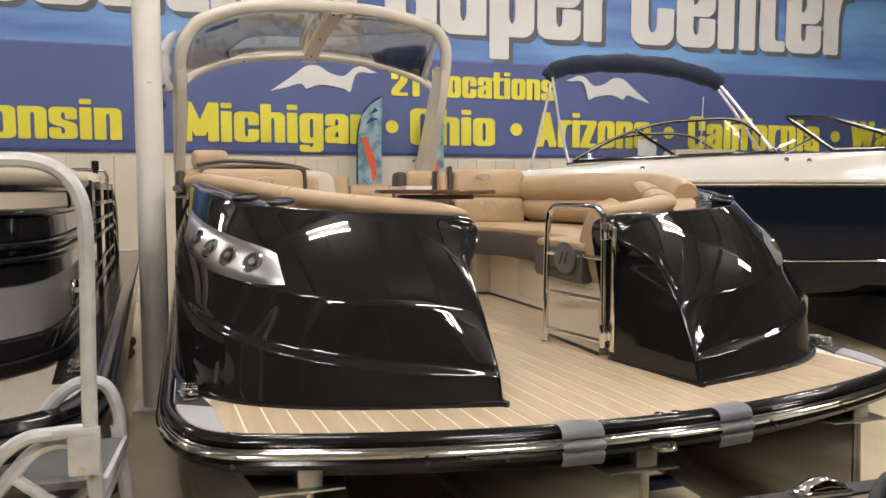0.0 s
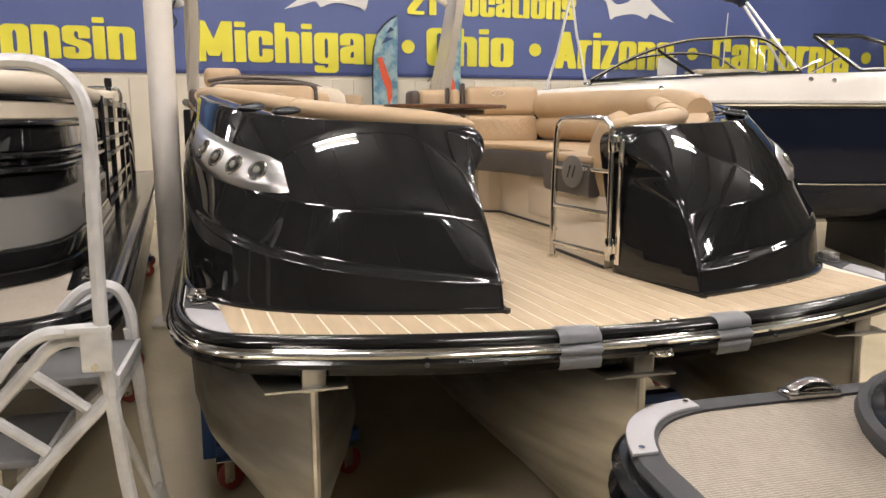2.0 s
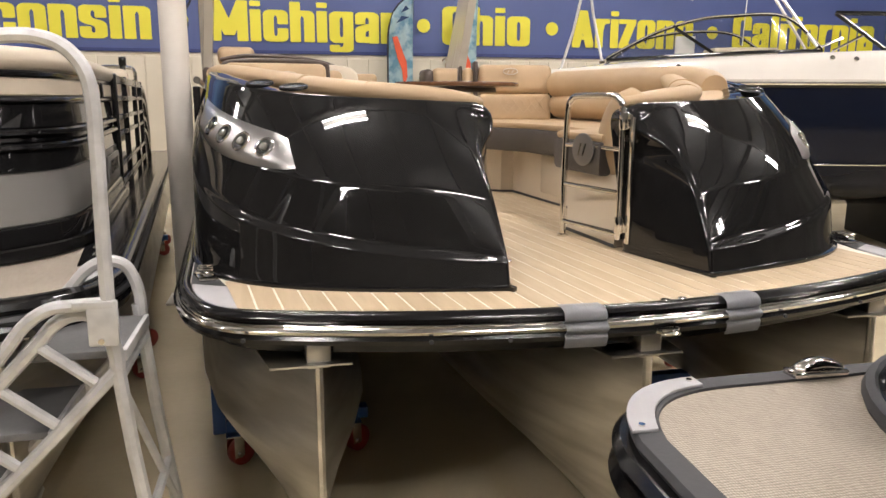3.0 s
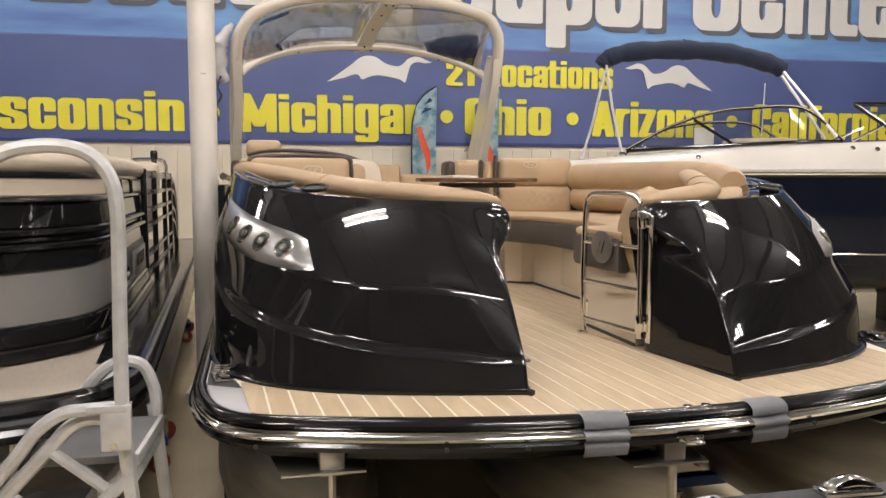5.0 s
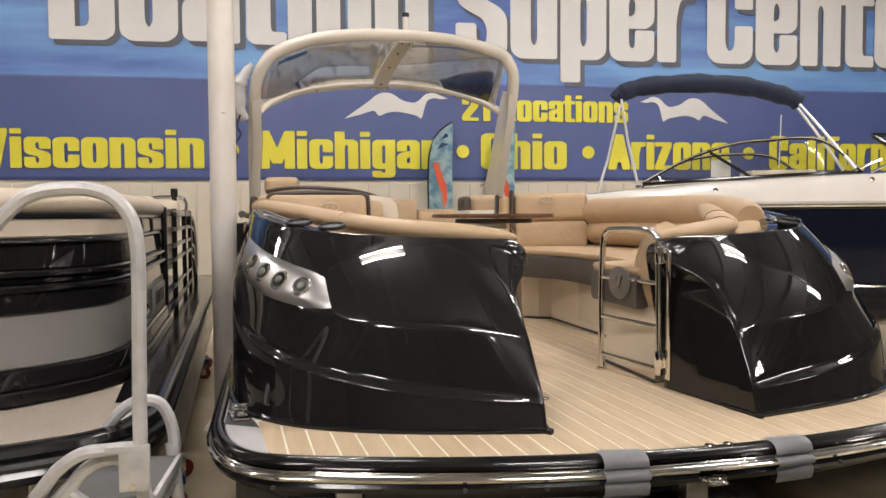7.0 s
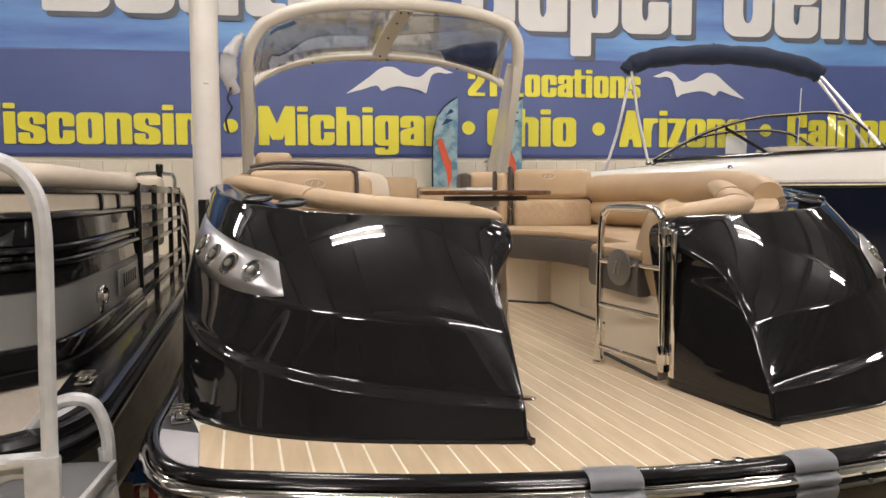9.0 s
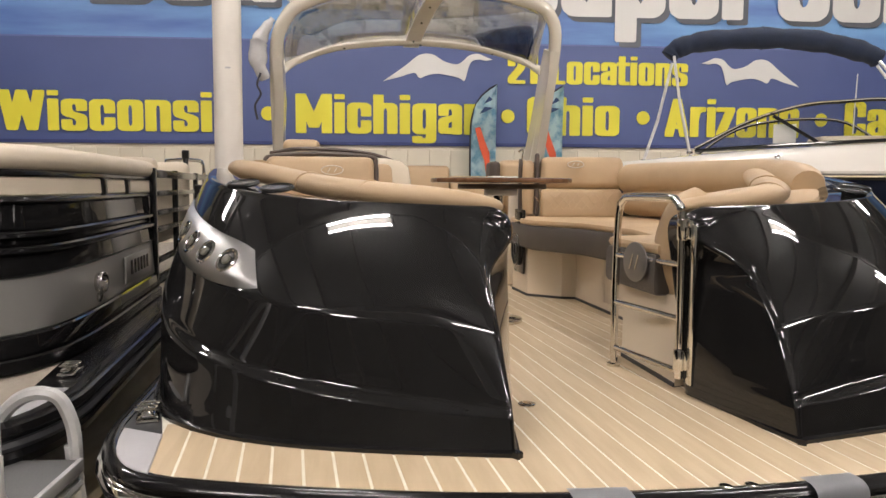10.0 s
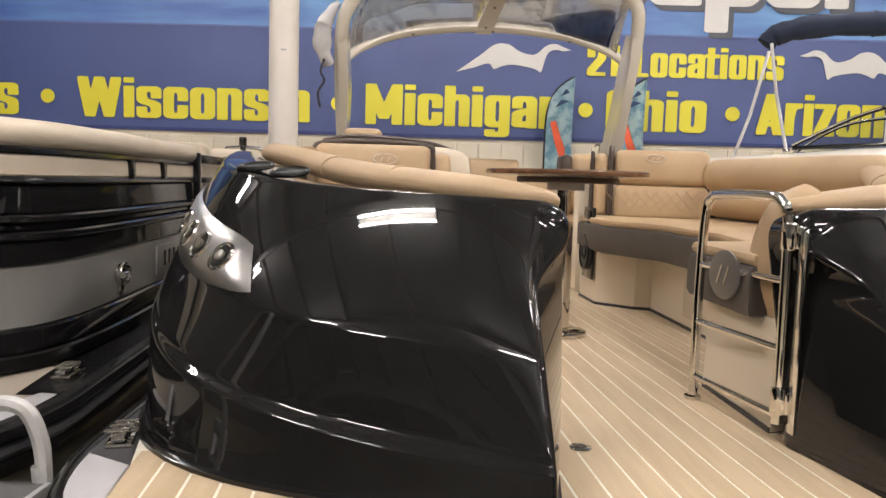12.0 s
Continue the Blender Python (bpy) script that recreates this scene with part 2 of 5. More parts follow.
def ring(bm, c, r, w, axis=(0, 0, 1), sides=24, k=8):
    q = Vector((0, 0, 1)).rotation_difference(Vector(axis)).to_matrix()
    vr = []
    for i in range(sides):
        a = 2 * math.pi * i / sides
        vr.append([bm.verts.new(Vector(c) + q @ Vector(((r + w * math.cos(b)) * math.cos(a), (r + w * math.cos(b)) * math.sin(a), w * math.sin(b)))) for b in (2 * math.pi * j / k for j in range(k))])
    for i in range(sides):
        for j in range(k):
            a, b = vr[i], vr[(i + 1) % sides]
            bm.faces.new((a[j], a[(j + 1) % k], b[(j + 1) % k], b[j]))


def cushion(bm, c, s, puff=0.02, bevel=0.035, rot=None):
    """A stuffed slab: a bevelled box, its broad faces swollen."""
    vs = box(bm, (0, 0, 0), s, bevel, None, 3)
    es = list({e for v in vs for e in v.link_edges})
    bmesh.ops.subdivide_edges(bm, edges=[e for e in es if e.calc_length() > 0.12], cuts=3, use_grid_fill=True)
    vs = bm.verts[:]
    for v in vs:
        ax = min(range(3), key=lambda i: s[i])
        o = [i for i in range(3) if i != ax]
        f = max(0, 1 - (2 * v.co[o[0]] / s[o[0]]) ** 2) * max(0, 1 - (2 * v.co[o[1]] / s[o[1]]) ** 2)
        if abs(v.co[ax]) > 0.3 * s[ax]:
            v.co[ax] += math.copysign(puff * f ** 0.5, v.co[ax])
    if rot is not None:
        bmesh.ops.transform(bm, matrix=rot, verts=vs)
    bmesh.ops.translate(bm, vec=c, verts=vs)


def rz(a):
    return Matrix.Rotation(radians(a), 4, "Z")


def rx(a):
    return Matrix.Rotation(radians(a), 4, "X")


def ry(a):
    return Matrix.Rotation(radians(a), 4, "Y")


# ---- hall ----
WALL_Y = 9.12
bm = bmesh.new()
box(bm, (2, 0, -0.05), (26, 21, 0.1))
tagged(link("floor", bm, FLOORM, False), "worn beige polished concrete showroom floor", "floor", kind="structure")

bm = bmesh.new()
box(bm, (2, WALL_Y + 0.125, 3.2), (26, 0.2, 6.4))
tagged(link("wall_north", bm, WALLM, False), "cream metal-clad showroom wall behind the banner", "wall", kind="structure")
wall_north = bpy.data.objects["wall_north"]
bm = bmesh.new()
box(bm, (0, 0, 0), (0.292, 0.02, 2.0), 0.006, segs=1)
panel_mesh = link("panel", bm, WALLM, False)
panel_mesh.parent = wall_north
panel_mesh.location = (-8.0, WALL_Y + 0.015, 1.0)
for i in range(1, 62):
    p = new("panel", panel_mesh.data)
    p.parent = wall_north
    p.location = (-8.0 + 0.3 * i, WALL_Y + 0.015, 1.0)

# unseen walls, added to close the hall and give the pods dim reflections
for nm, c, s in (("wall_south", (2, -10.6, 3.2), (26, 0.2, 6.4)), ("wall_west", (-11.1, -0.6, 3.2), (0.2, 20.2, 6.4)), ("wall_east", (15.1, -0.6, 3.2), (0.2, 20.2, 6.4))):
    bm = bmesh.new()
    box(bm, c, s)
    tagged(link(nm, bm, DIMWALL, False), "unseen dim grey wall added to close the hall for reflections", "wall", kind="structure")
bm = bmesh.new()
box(bm, (2, -0.6, 6.45), (26.4, 20.4, 0.1))
sheet_faces = len(bm.faces)
for k in range(6):
    box(bm, (2, -9 + 3.4 * k, 6.2), (26, 0.2, 0.4))
for k in range(18):
    box(bm, (-10.2 + 1.4 * k, -0.6, 6.31), (0.16, 20, 0.18))
bm.faces.ensure_lookup_table()
for f in bm.faces[sheet_faces:]:
    f.material_index = 1
ceiling = link("ceiling", bm, CEILM, False)
ceiling.data.materials.append(STEELBEAM)
tagged(ceiling, "grey sheet ceiling with roof beams and purlins", "ceiling", kind="structure")

# fluorescent fittings: housing and two tubes
def fitting():
    e = thing("ceiling_light", pose(0, 0, 0), "twin-tube fluorescent fitting hung under the roof", "ceiling light", "hall lights")
    bm = bmesh.new()
    prism(bm, [(-0.64, -0.05), (0.64, -0.05), (0.64, 0.05), (-0.64, 0.05)], 0.035, 0.08, 0.01)
    part("housing", bm, WHITEGEL, e)
    for y in (-0.11, 0.11):
        bm = bmesh.new()
        cyl(bm, (0, y, 0.0), 0.028, 1.16, 10, (1, 0, 0))
        part("tube", bm, LIGHTM, e)
    for x in (-0.61, 0.61):
        bm = bmesh.new()
        box(bm, (x, 0, 0.02), (0.03, 0.34, 0.05), 0.004)
        part("end_plate", bm, DARKRUB, e)
    for x in (-0.5, 0.5):
        bm = bmesh.new()
        cyl(bm, (x, 0, 0.5), 0.006, 0.85, 6)
        part("hanger", bm, CHROME, e)
    return e


first = fitting()
# rows follow the pod highlights; outer two at -4.7 are added fill lamps
spots = [(x + (1.9 if y < 0 else 0.0), y) for y in (-2.4, 0.86, 4.9) for x in (-5.9, -1.45, 2.9, 7.15)] + [(-3.6, -4.7), (0.9, -4.7), (5.4, -4.7)]
first.matrix_basis = pose(spots[0][0], spots[0][1], 5.45, 0, 0, 3)
for x, y in spots[1:]:
    copy_thing(first, pose(x, y, 5.45, 0, 0, 3))

# round column
col = thing("column", pose(-1.67, 3.75, 0), "round white painted steel column on the concrete floor", "column", kind="structure")
bm = bmesh.new()
cyl(bm, (0, 0, 3.2), 0.092, 6.4, 40)
part("shaft", bm, COLUMN, col)
bm = bmesh.new()
box(bm, (0, 0, 0.008), (0.3, 0.3, 0.016), 0.003)
part("base_plate", bm, COLUMN, col)
bm = bmesh.new()
box(bm, (0.02, -0.091, 2.25), (0.035, 0.004, 0.01))
part("tape_mark", bm, GREYPLATE, col)

# ---- banner ----
banner = thing("banner", pose(0, WALL_Y, 0.02), "wide blue vinyl banner with yellow and white lettering on the wall", "banner")
def sheet(name, x0, x1, z0, z1, m, y=0.0, wave=0.008):
    bm = bmesh.new()
    n = 60
    a = []
    for i in range(n + 1):
        x = x0 + (x1 - x0) * i / n
        dy = wave * math.sin(x * 2.1) + wave * 0.6 * math.sin(x * 5.3 + 1)
        a.append([bm.verts.new((x, y + dy + d, z)) for z, d in ((z0, -0.004), (z1, -0.004), (z1, 0.0), (z0, 0.0))])
    for p, q in zip(a, a[1:]):
        for k in range(4):
            bm.faces.new((p[k], p[(k + 1) % 4], q[(k + 1) % 4], q[k]))
    bm.faces.new(a[0])
    bm.faces.new(a[-1][::-1])
    return part(name, bm, m, banner)


sheet("lower_panel", -8.6, 13.5, 2.03, 3.45, BANNERBLUE)
sheet("hem", -8.6, 13.5, 2.03, 2.075, mat("dark_blue_hem", (0.030, 0.045, 0.17), 0.6), -0.006)
sheet("seam", -8.6, 13.5, 3.43, 3.448, mat("pale_seam", (0.12, 0.15, 0.36), 0.6), -0.006)
sheet("upper_panel", -8.6, 13.5, 3.45, 5.9, SEA)


# a heavy condensed letter, drawn with a broad square pen: lines of points in a box one capital high
PX, PY = 0.108, 0.062
LO, XH, CA, DE = PY, 0.79 - PY, 1 - PY, -0.17


def glyph(ch):
    w = {"i": 0.23, "l": 0.23, "t": 0.35, "r": 0.37, "f": 0.35, "1": 0.33, "W": 0.88, "M": 0.74, "A": 0.58, "L": 0.43, "z": 0.44, "O": 0.54, "C": 0.54, "S": 0.54, "B": 0.55, "2": 0.50}.get(ch, 0.5)
    a, b = PX, w - PX
    arch_ = ([(a, 0.48), (a, XH), (b, XH), (b, LO)], 0.12)
    loop_ = ([(a, 0.4), (a, XH), (b, XH), (b, LO), (a, LO), (a, 0.42)], 0.12)
    table_ = {
        "o": [loop_], "n": [([(a, LO), (a, XH)], 0), arch_], "h": [([(a, LO), (a, CA)], 0), arch_],
        "i": [([(w / 2, LO), (w / 2, XH)], 0), ([(w / 2, CA - 0.01), (w / 2, CA)], 0)],
        "l": [([(w / 2, LO), (w / 2, CA)], 0)],
        "a": [([(a, 0.54), (a, XH), (b, XH), (b, LO)], 0.12), ([(b, 0.44), (a, 0.36), (a, LO), (b, LO + 0.06)], 0.09)],
        "g": [loop_, ([(b, XH), (b, DE), (a, DE), (a, DE + 0.06)], 0.1)],
        "c": [([(b, 0.50), (b, XH), (a, XH), (a, LO), (b, LO), (b, 0.28)], 0.12)],
        "s": [([(b, 0.55), (b, XH), (a, XH), (a, 0.43), (b, 0.34), (b, LO), (a, LO), (a, 0.22)], 0.10)],
        "t": [([(0.13, CA), (0.13, LO), (0.27, LO)], 0.08), ([(0.06, XH), (0.27, XH)], 0)],
        "f": [([(0.14, LO), (0.14, CA), (0.28, CA)], 0.08), ([(0.06, XH), (0.27, XH)], 0)],
        "u": [([(a, XH), (a, LO), (b, LO), (b, 0.3)], 0.12), ([(b, XH), (b, LO)], 0)],
        "p": [([(a, XH), (a, DE)], 0), loop_],
        "e": [([(b, 0.26), (b, LO), (a, LO), (a, XH), (b, XH), (b, 0.40), (a, 0.40)], 0.11)],
        "r": [([(a, LO), (a, XH)], 0), ([(a, 0.46), (a + 0.04, XH - 0.02), (b + 0.02, XH)], 0.1)],
        "z": [([(a - 0.03, XH), (b, XH), (a - 0.02, LO), (b, LO)], 0)],
        "W": [([(0.11, CA), (0.25, LO), (0.44, CA), (0.63, LO), (0.77, CA)], 0)],
        "M": [([(a, LO), (a, CA)], 0), ([(b, LO), (b, CA)], 0), ([(a, CA), (w / 2, 0.2), (b, CA)], 0)],
        "O": [([(a, 0.5), (a, CA), (b, CA), (b, LO), (a, LO), (a, 0.52)], 0.14)],
        "C": [([(b, 0.64), (b, CA), (a, CA), (a, LO), (b, LO), (b, 0.34)], 0.14)],
        "S": [([(b, 0.70), (b, CA), (a, CA), (a, 0.58), (b, 0.42), (b, LO), (a, LO), (a, 0.28)], 0.12)],
        "B": [([(a, LO), (a, CA)], 0), ([(a, CA), (b - 0.02, CA), (b - 0.02, 0.53), (a, 0.53)], 0.1), ([(a, 0.51), (b, 0.51), (b, LO), (a, LO)], 0.1)],
        "A": [([(0.105, LO), (0.29, CA), (0.475, LO)], 0), ([(0.2, 0.27), (0.38, 0.27)], 0)],
        "L": [([(a, CA), (a, LO), (w - PX, LO)], 0)],
        "2": [([(a, 0.66), (a, CA), (b, CA), (b, 0.58), (a, LO + 0.1), (a, LO), (b, LO)], 0.09)],
        "1": [([(0.08, 0.80), (0.21, CA), (0.21, LO)], 0)],
    }
    return w, table_[ch]


def rounded(pts, r):
    pts = [Vector(p) for p in pts]
    if not r:
        return pts
    out = [pts[0]]
    for p, q, s_ in zip(pts, pts[1:], pts[2:]):
        d0, d1 = (p - q), (s_ - q)
        a, b = q + d0.normalized() * min(r, d0.length * 0.5), q + d1.normalized() * min(r, d1.length * 0.5)
        out += [a] + [a * (1 - t) ** 2 + q * 2 * t * (1 - t) + b * t * t for t in (0.17, 0.33, 0.5, 0.67, 0.83)] + [b]
    return out + [pts[-1]]


def hull(pts):
    pts = sorted({(round(p[0], 5), round(p[1], 5)) for p in pts})
    def chain(seq):
        c = []
        for p in seq:
            while len(c) > 1 and (c[-1][0] - c[-2][0]) * (p[1] - c[-2][1]) - (c[-1][1] - c[-2][1]) * (p[0] - c[-2][0]) <= 0:
                c.pop()
            c.append(p)
        return c[:-1]
    return chain(pts) + chain(pts[::-1])


PEN = [(PX * x, PY * y) for x, y in ((1, 0.75), (0.8, 1), (-0.8, 1), (-1, 0.75), (-1, -0.75), (-0.8, -1), (0.8, -1), (1, -0.75))]


def letters(text, x0, x1, z0, cap, m, y, name="lettering"):
    """One word in heavy condensed letters, fitted from x0 to x1, its foot at z0 and its capitals cap metres high."""
    polys, at = [], 0.0
    for ch in text:
        w, strokes = glyph(ch)
        for pts, r in strokes:
            line = rounded(pts, r)
            for p, q in zip(line, line[1:]):
                polys.append([(at + u, v) for u, v in hull([(c.x + px, c.y + py) for c in (p, q) for px, py in PEN])])
        at += w + 0.035
    at -= 0.035
    vs, fs = [], []
    for k, poly in enumerate(polys):
        n0 = len(vs)
        vs += [(x0 + u / at * (x1 - x0), y - 0.00012 * (k % 40), z0 + v * cap) for u, v in poly]
        fs.append(tuple(range(n0, n0 + len(poly))))
    out = bpy.data.meshes.new(name)
    out.from_pydata(vs, [], fs)
    out.materials.append(m)
    ob = new(name, out)
    ob.parent = banner
    return ob


YL = -0.024
for w, x0, x1 in (("s", -6.95, -6.6), ("Wisconsin", -5.79, -2.63), ("Michigan", -1.88, 0.77), ("Ohio", 1.32, 2.64), ("Arizona", 3.30, 5.27), ("California", 5.95, 8.5), ("Wa", 9.15, 9.95)):
    letters(w, x0, x1, 2.19, 0.535, YELLOW, YL)
for x in (-6.2, -2.25, 1.05, 2.98, 5.6, 8.83):
    bm = bmesh.new()
    cyl(bm, (x, YL, 2.45), 0.095, 0.005, 24, (0, 1, 0))
    part("dot", bm, YELLOW, banner, smooth=False)
letters("21", 1.04, 1.47, 2.9, 0.40, YELLOW, YL)
letters("Locations", 1.66, 3.61, 2.9, 0.40, YELLOW, YL)
for w, x0, x1, lift in (("Boating", -4.62, 0.55, 0.12), ("Super", 0.95, 4.6, 0.02), ("Center", 4.88, 9.02, 0.02)):
    letters(w, x0 + 0.06, x1 + 0.08, 3.74 + lift, 1.45, GREYP, YL)
    letters(w, x0, x1, 3.81 + lift, 1.45, WHITEP, YL - 0.009)


def swoosh(x0, x1, z0, z1):
    """A plain white winged mark."""
    up = [(0, 0), (0.2, 0.55), (0.33, 0.93), (0.45, 0.95), (0.55, 0.72), (0.66, 0.62), (0.72, 0.72), (0.78, 0.93), (0.86, 1.0), (0.93, 0.9), (1.0, 0.80)]
    lo = [(0.93, 0.76), (0.86, 0.80), (0.80, 0.70), (0.77, 0.42), (0.74, 0.05), (0.68, 0.16), (0.5, 0.28), (0.4, 0.22), (0.33, 0.12), (0.28, 0.3), (0.16, 0.16)]
    bm = bmesh.new()
    curve = smooth_path([(u, v, 0) for u, v in up], 4) + smooth_path([(u, v, 0) for u, v in lo], 4)
    ol = [(x0 + (x1 - x0) * p.x, z0 + (z1 - z0) * p.y) for p in curve]
    a = [bm.verts.new((x, YL, z)) for x, z in ol]
    b = [bm.verts.new((x, YL - 0.003, z)) for x, z in ol]
    bm.faces.new(a)
    bm.faces.new(b[::-1])
    for k in range(len(a)):
        bm.faces.new((a[k], a[(k + 1) % len(a)], b[(k + 1) % len(a)], b[k]))
    part("swoosh", bm, WHITEP, banner, smooth=False)


swoosh(-0.68, 0.83, 2.91, 3.30)
swoosh(5.25, 3.80, 2.91, 3.30)

# feather flags by the wall
def feather_flag(x):
    e = thing("feather_flag", pose(x, 8.85, 0), "tall teal feather flag with an orange shape on a black pole", "flag", "feather flags")
    edge = [(0.0, 1.25), (0.0, 2.2), (0.04, 2.5), (0.12, 2.68), (0.24, 2.8), (0.36, 2.87)]
    bm = bmesh.new()
    tube(bm, smooth_path([(0, 0, 0.02), (0, 0, 1.2)] + [(px, 0, pz) for px, pz in edge], 5), 0.012, 8)
    part("pole", bm, BLACKROPE, e)
    bm = bmesh.new()
    lft = smooth_path([(px, 0, pz) for px, pz in edge], 4)
    rgt = [(0.34 + 0.02 * (i / (len(lft) - 1)), 0, 1.25 + (2.86 - 1.25) * i / (len(lft) - 1)) for i in range(len(lft))]
    rows = []
    for i, (a, b) in enumerate(zip(lft, rgt)):
        rows.append([Vector(a).lerp(Vector(b), k / 6) + Vector((0, 0.015 * math.sin(k * 1.3 + i * 0.5), 0)) for k in range(7)])
    loft(bm, rows, closed=False)
    bmesh.ops.solidify(bm, geom=bm.faces[:], thickness=0.003)
    part("sail", bm, FLAGM, e)
    bm = bmesh.new()
    ol = [(0.06, 2.28), (0.13, 2.3), (0.2, 2.1), (0.26, 1.95), (0.27, 1.75), (0.22, 1.62), (0.19, 1.85), (0.13, 2.0), (0.1, 2.12)]
    prism(bm, [(a, b) for a, b in ol], -0.002, 0.002)
    bmesh.ops.transform(bm, matrix=Matrix.Translation((0, -0.024, 0)) @ rx(90), verts=bm.verts)
    part("orange_shape", bm, ORANGE, e)
    marks = [("dark_streak", FLAGDK, [(0.09 + 0.03 * k, 2.40 + 0.07 * k), (0.16 + 0.03 * k, 2.50 + 0.07 * k), (0.30, 2.50 + 0.055 * k), (0.18 + 0.02 * k, 2.44 + 0.065 * k)]) for k in (1, 3)]
    marks += [("white_shape", WHITEP, [(0.12 + 0.07 * k, 1.58 - 0.05 * k), (0.17 + 0.07 * k, 1.64 - 0.05 * k), (0.20 + 0.06 * k, 1.52 - 0.05 * k), (0.16 + 0.06 * k, 1.46 - 0.05 * k)]) for k in range(2)]
    for nm, m, pts in marks:
        bm = bmesh.new()
        prism(bm, pts, -0.002, 0.002)
        bmesh.ops.transform(bm, matrix=Matrix.Translation((0, -0.024, 0)) @ rx(90), verts=bm.verts)
        part(nm, bm, m, e)
    bm = bmesh.new()
    box(bm, (0, 0, 0.012), (0.45, 0.45, 0.024), 0.005)
    part("base", bm, BLACKROPE, e)


feather_flag(0.50)
feather_flag(1.42)


# ---- main pontoon boat: x across, y from the bow backwards ----
DECK = 0.90
boat = thing("pontoon_boat", pose(0.02, 0, 0, 0, 0, 4.0), "black and tan pontoon boat with a cream arch on dollies", "boat")


def front(x):
    return 0.19 * (x / 1.05) ** 2


def bez(a, b, c, n):
    return [tuple((1 - t) ** 2 * p + 2 * t * (1 - t) * q + t * t * r for p, q, r in zip(a, b, c)) for t in (i / n for i in range(1, n + 1))]


half = [(1.05 * i / 12, front(1.05 * i / 12)) for i in range(13)] + bez((1.05, 0.19), (1.225, 0.26), (1.245, 0.58), 8) + [(1.255, 6.7)]
rim_line = [(-x, y) for x, y in half[::-1]] + half[1:]


def normals(line):
    out = []
    for i in range(len(line)):
        a, b = Vector(line[max(i - 1, 0)]), Vector(line[min(i + 1, len(line) - 1)])
        d = (b - a).normalized()
        out.append(Vector((d.y, -d.x)))
    return out


def sweep(bm, line, prof):
    """A moulding: the profile (out, z), closed, carried along a level line."""
    ns = normals(line)
    rings = [[(p[0] + n.x * o, p[1] + n.y * o, z) for o, z in prof] for p, n in zip(line, ns)]
    loft(bm, rings)


bm = bmesh.new()
prism(bm, rim_line, DECK - 0.079, DECK)
deck = part("deck", bm, CAULK, boat, smooth=False)
# planks with pale caulking between them
pitch, slew = 0.0651, -0.058
for i in range(-17, 18):
    x0, x1 = -0.012 + i * pitch + 0.0065, -0.012 + (i + 1) * pitch
    back = 0.55 if min(abs(x0), abs(x1)) > 0.95 else 6.2
    f0, f1 = front(x0) + 0.013, front(x1) + 0.013
    if max(abs(x0), abs(x1)) > 1.135:
        continue
    bm = bmesh.new()
    zt, zb = DECK + 0.0012, DECK - 0.006
    ol = [(x + slew * (y - 0.2), y) for x, y in ((x0, f0), (x1, f1), (x1, back), (x0, back))]
    a = [bm.verts.new((x, y, zt)) for x, y in ol]
    b = [bm.verts.new((x, y, zb)) for x, y in ol]
    bm.faces.new(a)
    for k in range(4):
        bm.faces.new((a[k], b[k], b[(k + 1) % 4], a[(k + 1) % 4]))
    part("plank", bm, PLANK, deck, smooth=False)
for sgn in (-1, 1):
    # moulded grey corner plate and dark side strip with a cleat
    ol = [(1.125, front(1.125) + 0.02), (1.10, 0.215)] + bez((1.10, 0.215), (1.205, 0.27), (1.225, 0.50), 7) + [(1.225, 0.52), (1.125, 0.46)]
    ol = ol[1:]
    bm = bmesh.new()
    prism(bm, [(sgn * x, y) for x, y in ol], DECK - 0.002, DECK + 0.008, 0.004)
    part("corner_plate", bm, GREYPLATE, deck, "grey moulded corner plate")
    bm = bmesh.new()
    prism(bm, [(sgn * x, y) for x, y in ((1.125, 0.46), (1.23, 0.52), (1.235, 6.6), (1.18, 6.6), (1.18, 0.7))], DECK - 0.003, DECK + 0.005)
    part("side_strip", bm, DARKRUB, deck)
    bm = bmesh.new()
    box(bm, (sgn * 1.19, 0.6, DECK + 0.010), (0.055, 0.11, 0.012), 0.005, rz(-sgn * 12))
    box(bm, (sgn * 1.19, 0.6, DECK + 0.026), (0.03, 0.12, 0.014), 0.006, rz(-sgn * 12))
    for dy in (-0.03, 0.0, 0.03):
        box(bm, (sgn * 1.19, 0.6 + dy, DECK + 0.036), (0.05, 0.012, 0.008), 0.003, rz(-sgn * 12))
    part("cleat", bm, CHROME, boat, "chrome pop-up cleat")
# bumper mouldings round the deck
bm = bmesh.new()
sweep(bm, rim_line, [(-0.012, DECK + 0.001), (-0.008, DECK + 0.004), (0.006, DECK + 0.005), (0.020, DECK), (0.027, DECK - 0.011), (0.021, DECK - 0.022), (-0.012, DECK - 0.022)])
part("bumper_top", bm, BLACKTRIM, boat)
bm = bmesh.new()
sweep(bm, rim_line, [(0.0, DECK - 0.0225), (0.025, DECK - 0.0235), (0.030, DECK - 0.027), (0.027, DECK - 0.032), (0.034, DECK - 0.034), (0.040, DECK - 0.042), (0.034, DECK - 0.051), (0.0, DECK - 0.0535)])
part("chrome_strip", bm, CHROME, boat, "polished steel rub strip")
bm = bmesh.new()
sweep(bm, rim_line, [(-0.03, DECK - 0.054), (0.026, DECK - 0.054), (0.033, DECK - 0.066), (0.026, DECK - 0.08), (0.0, DECK - 0.087), (-0.03, DECK - 0.087)])
part("bumper_bottom", bm, BLACKTRIM, boat)
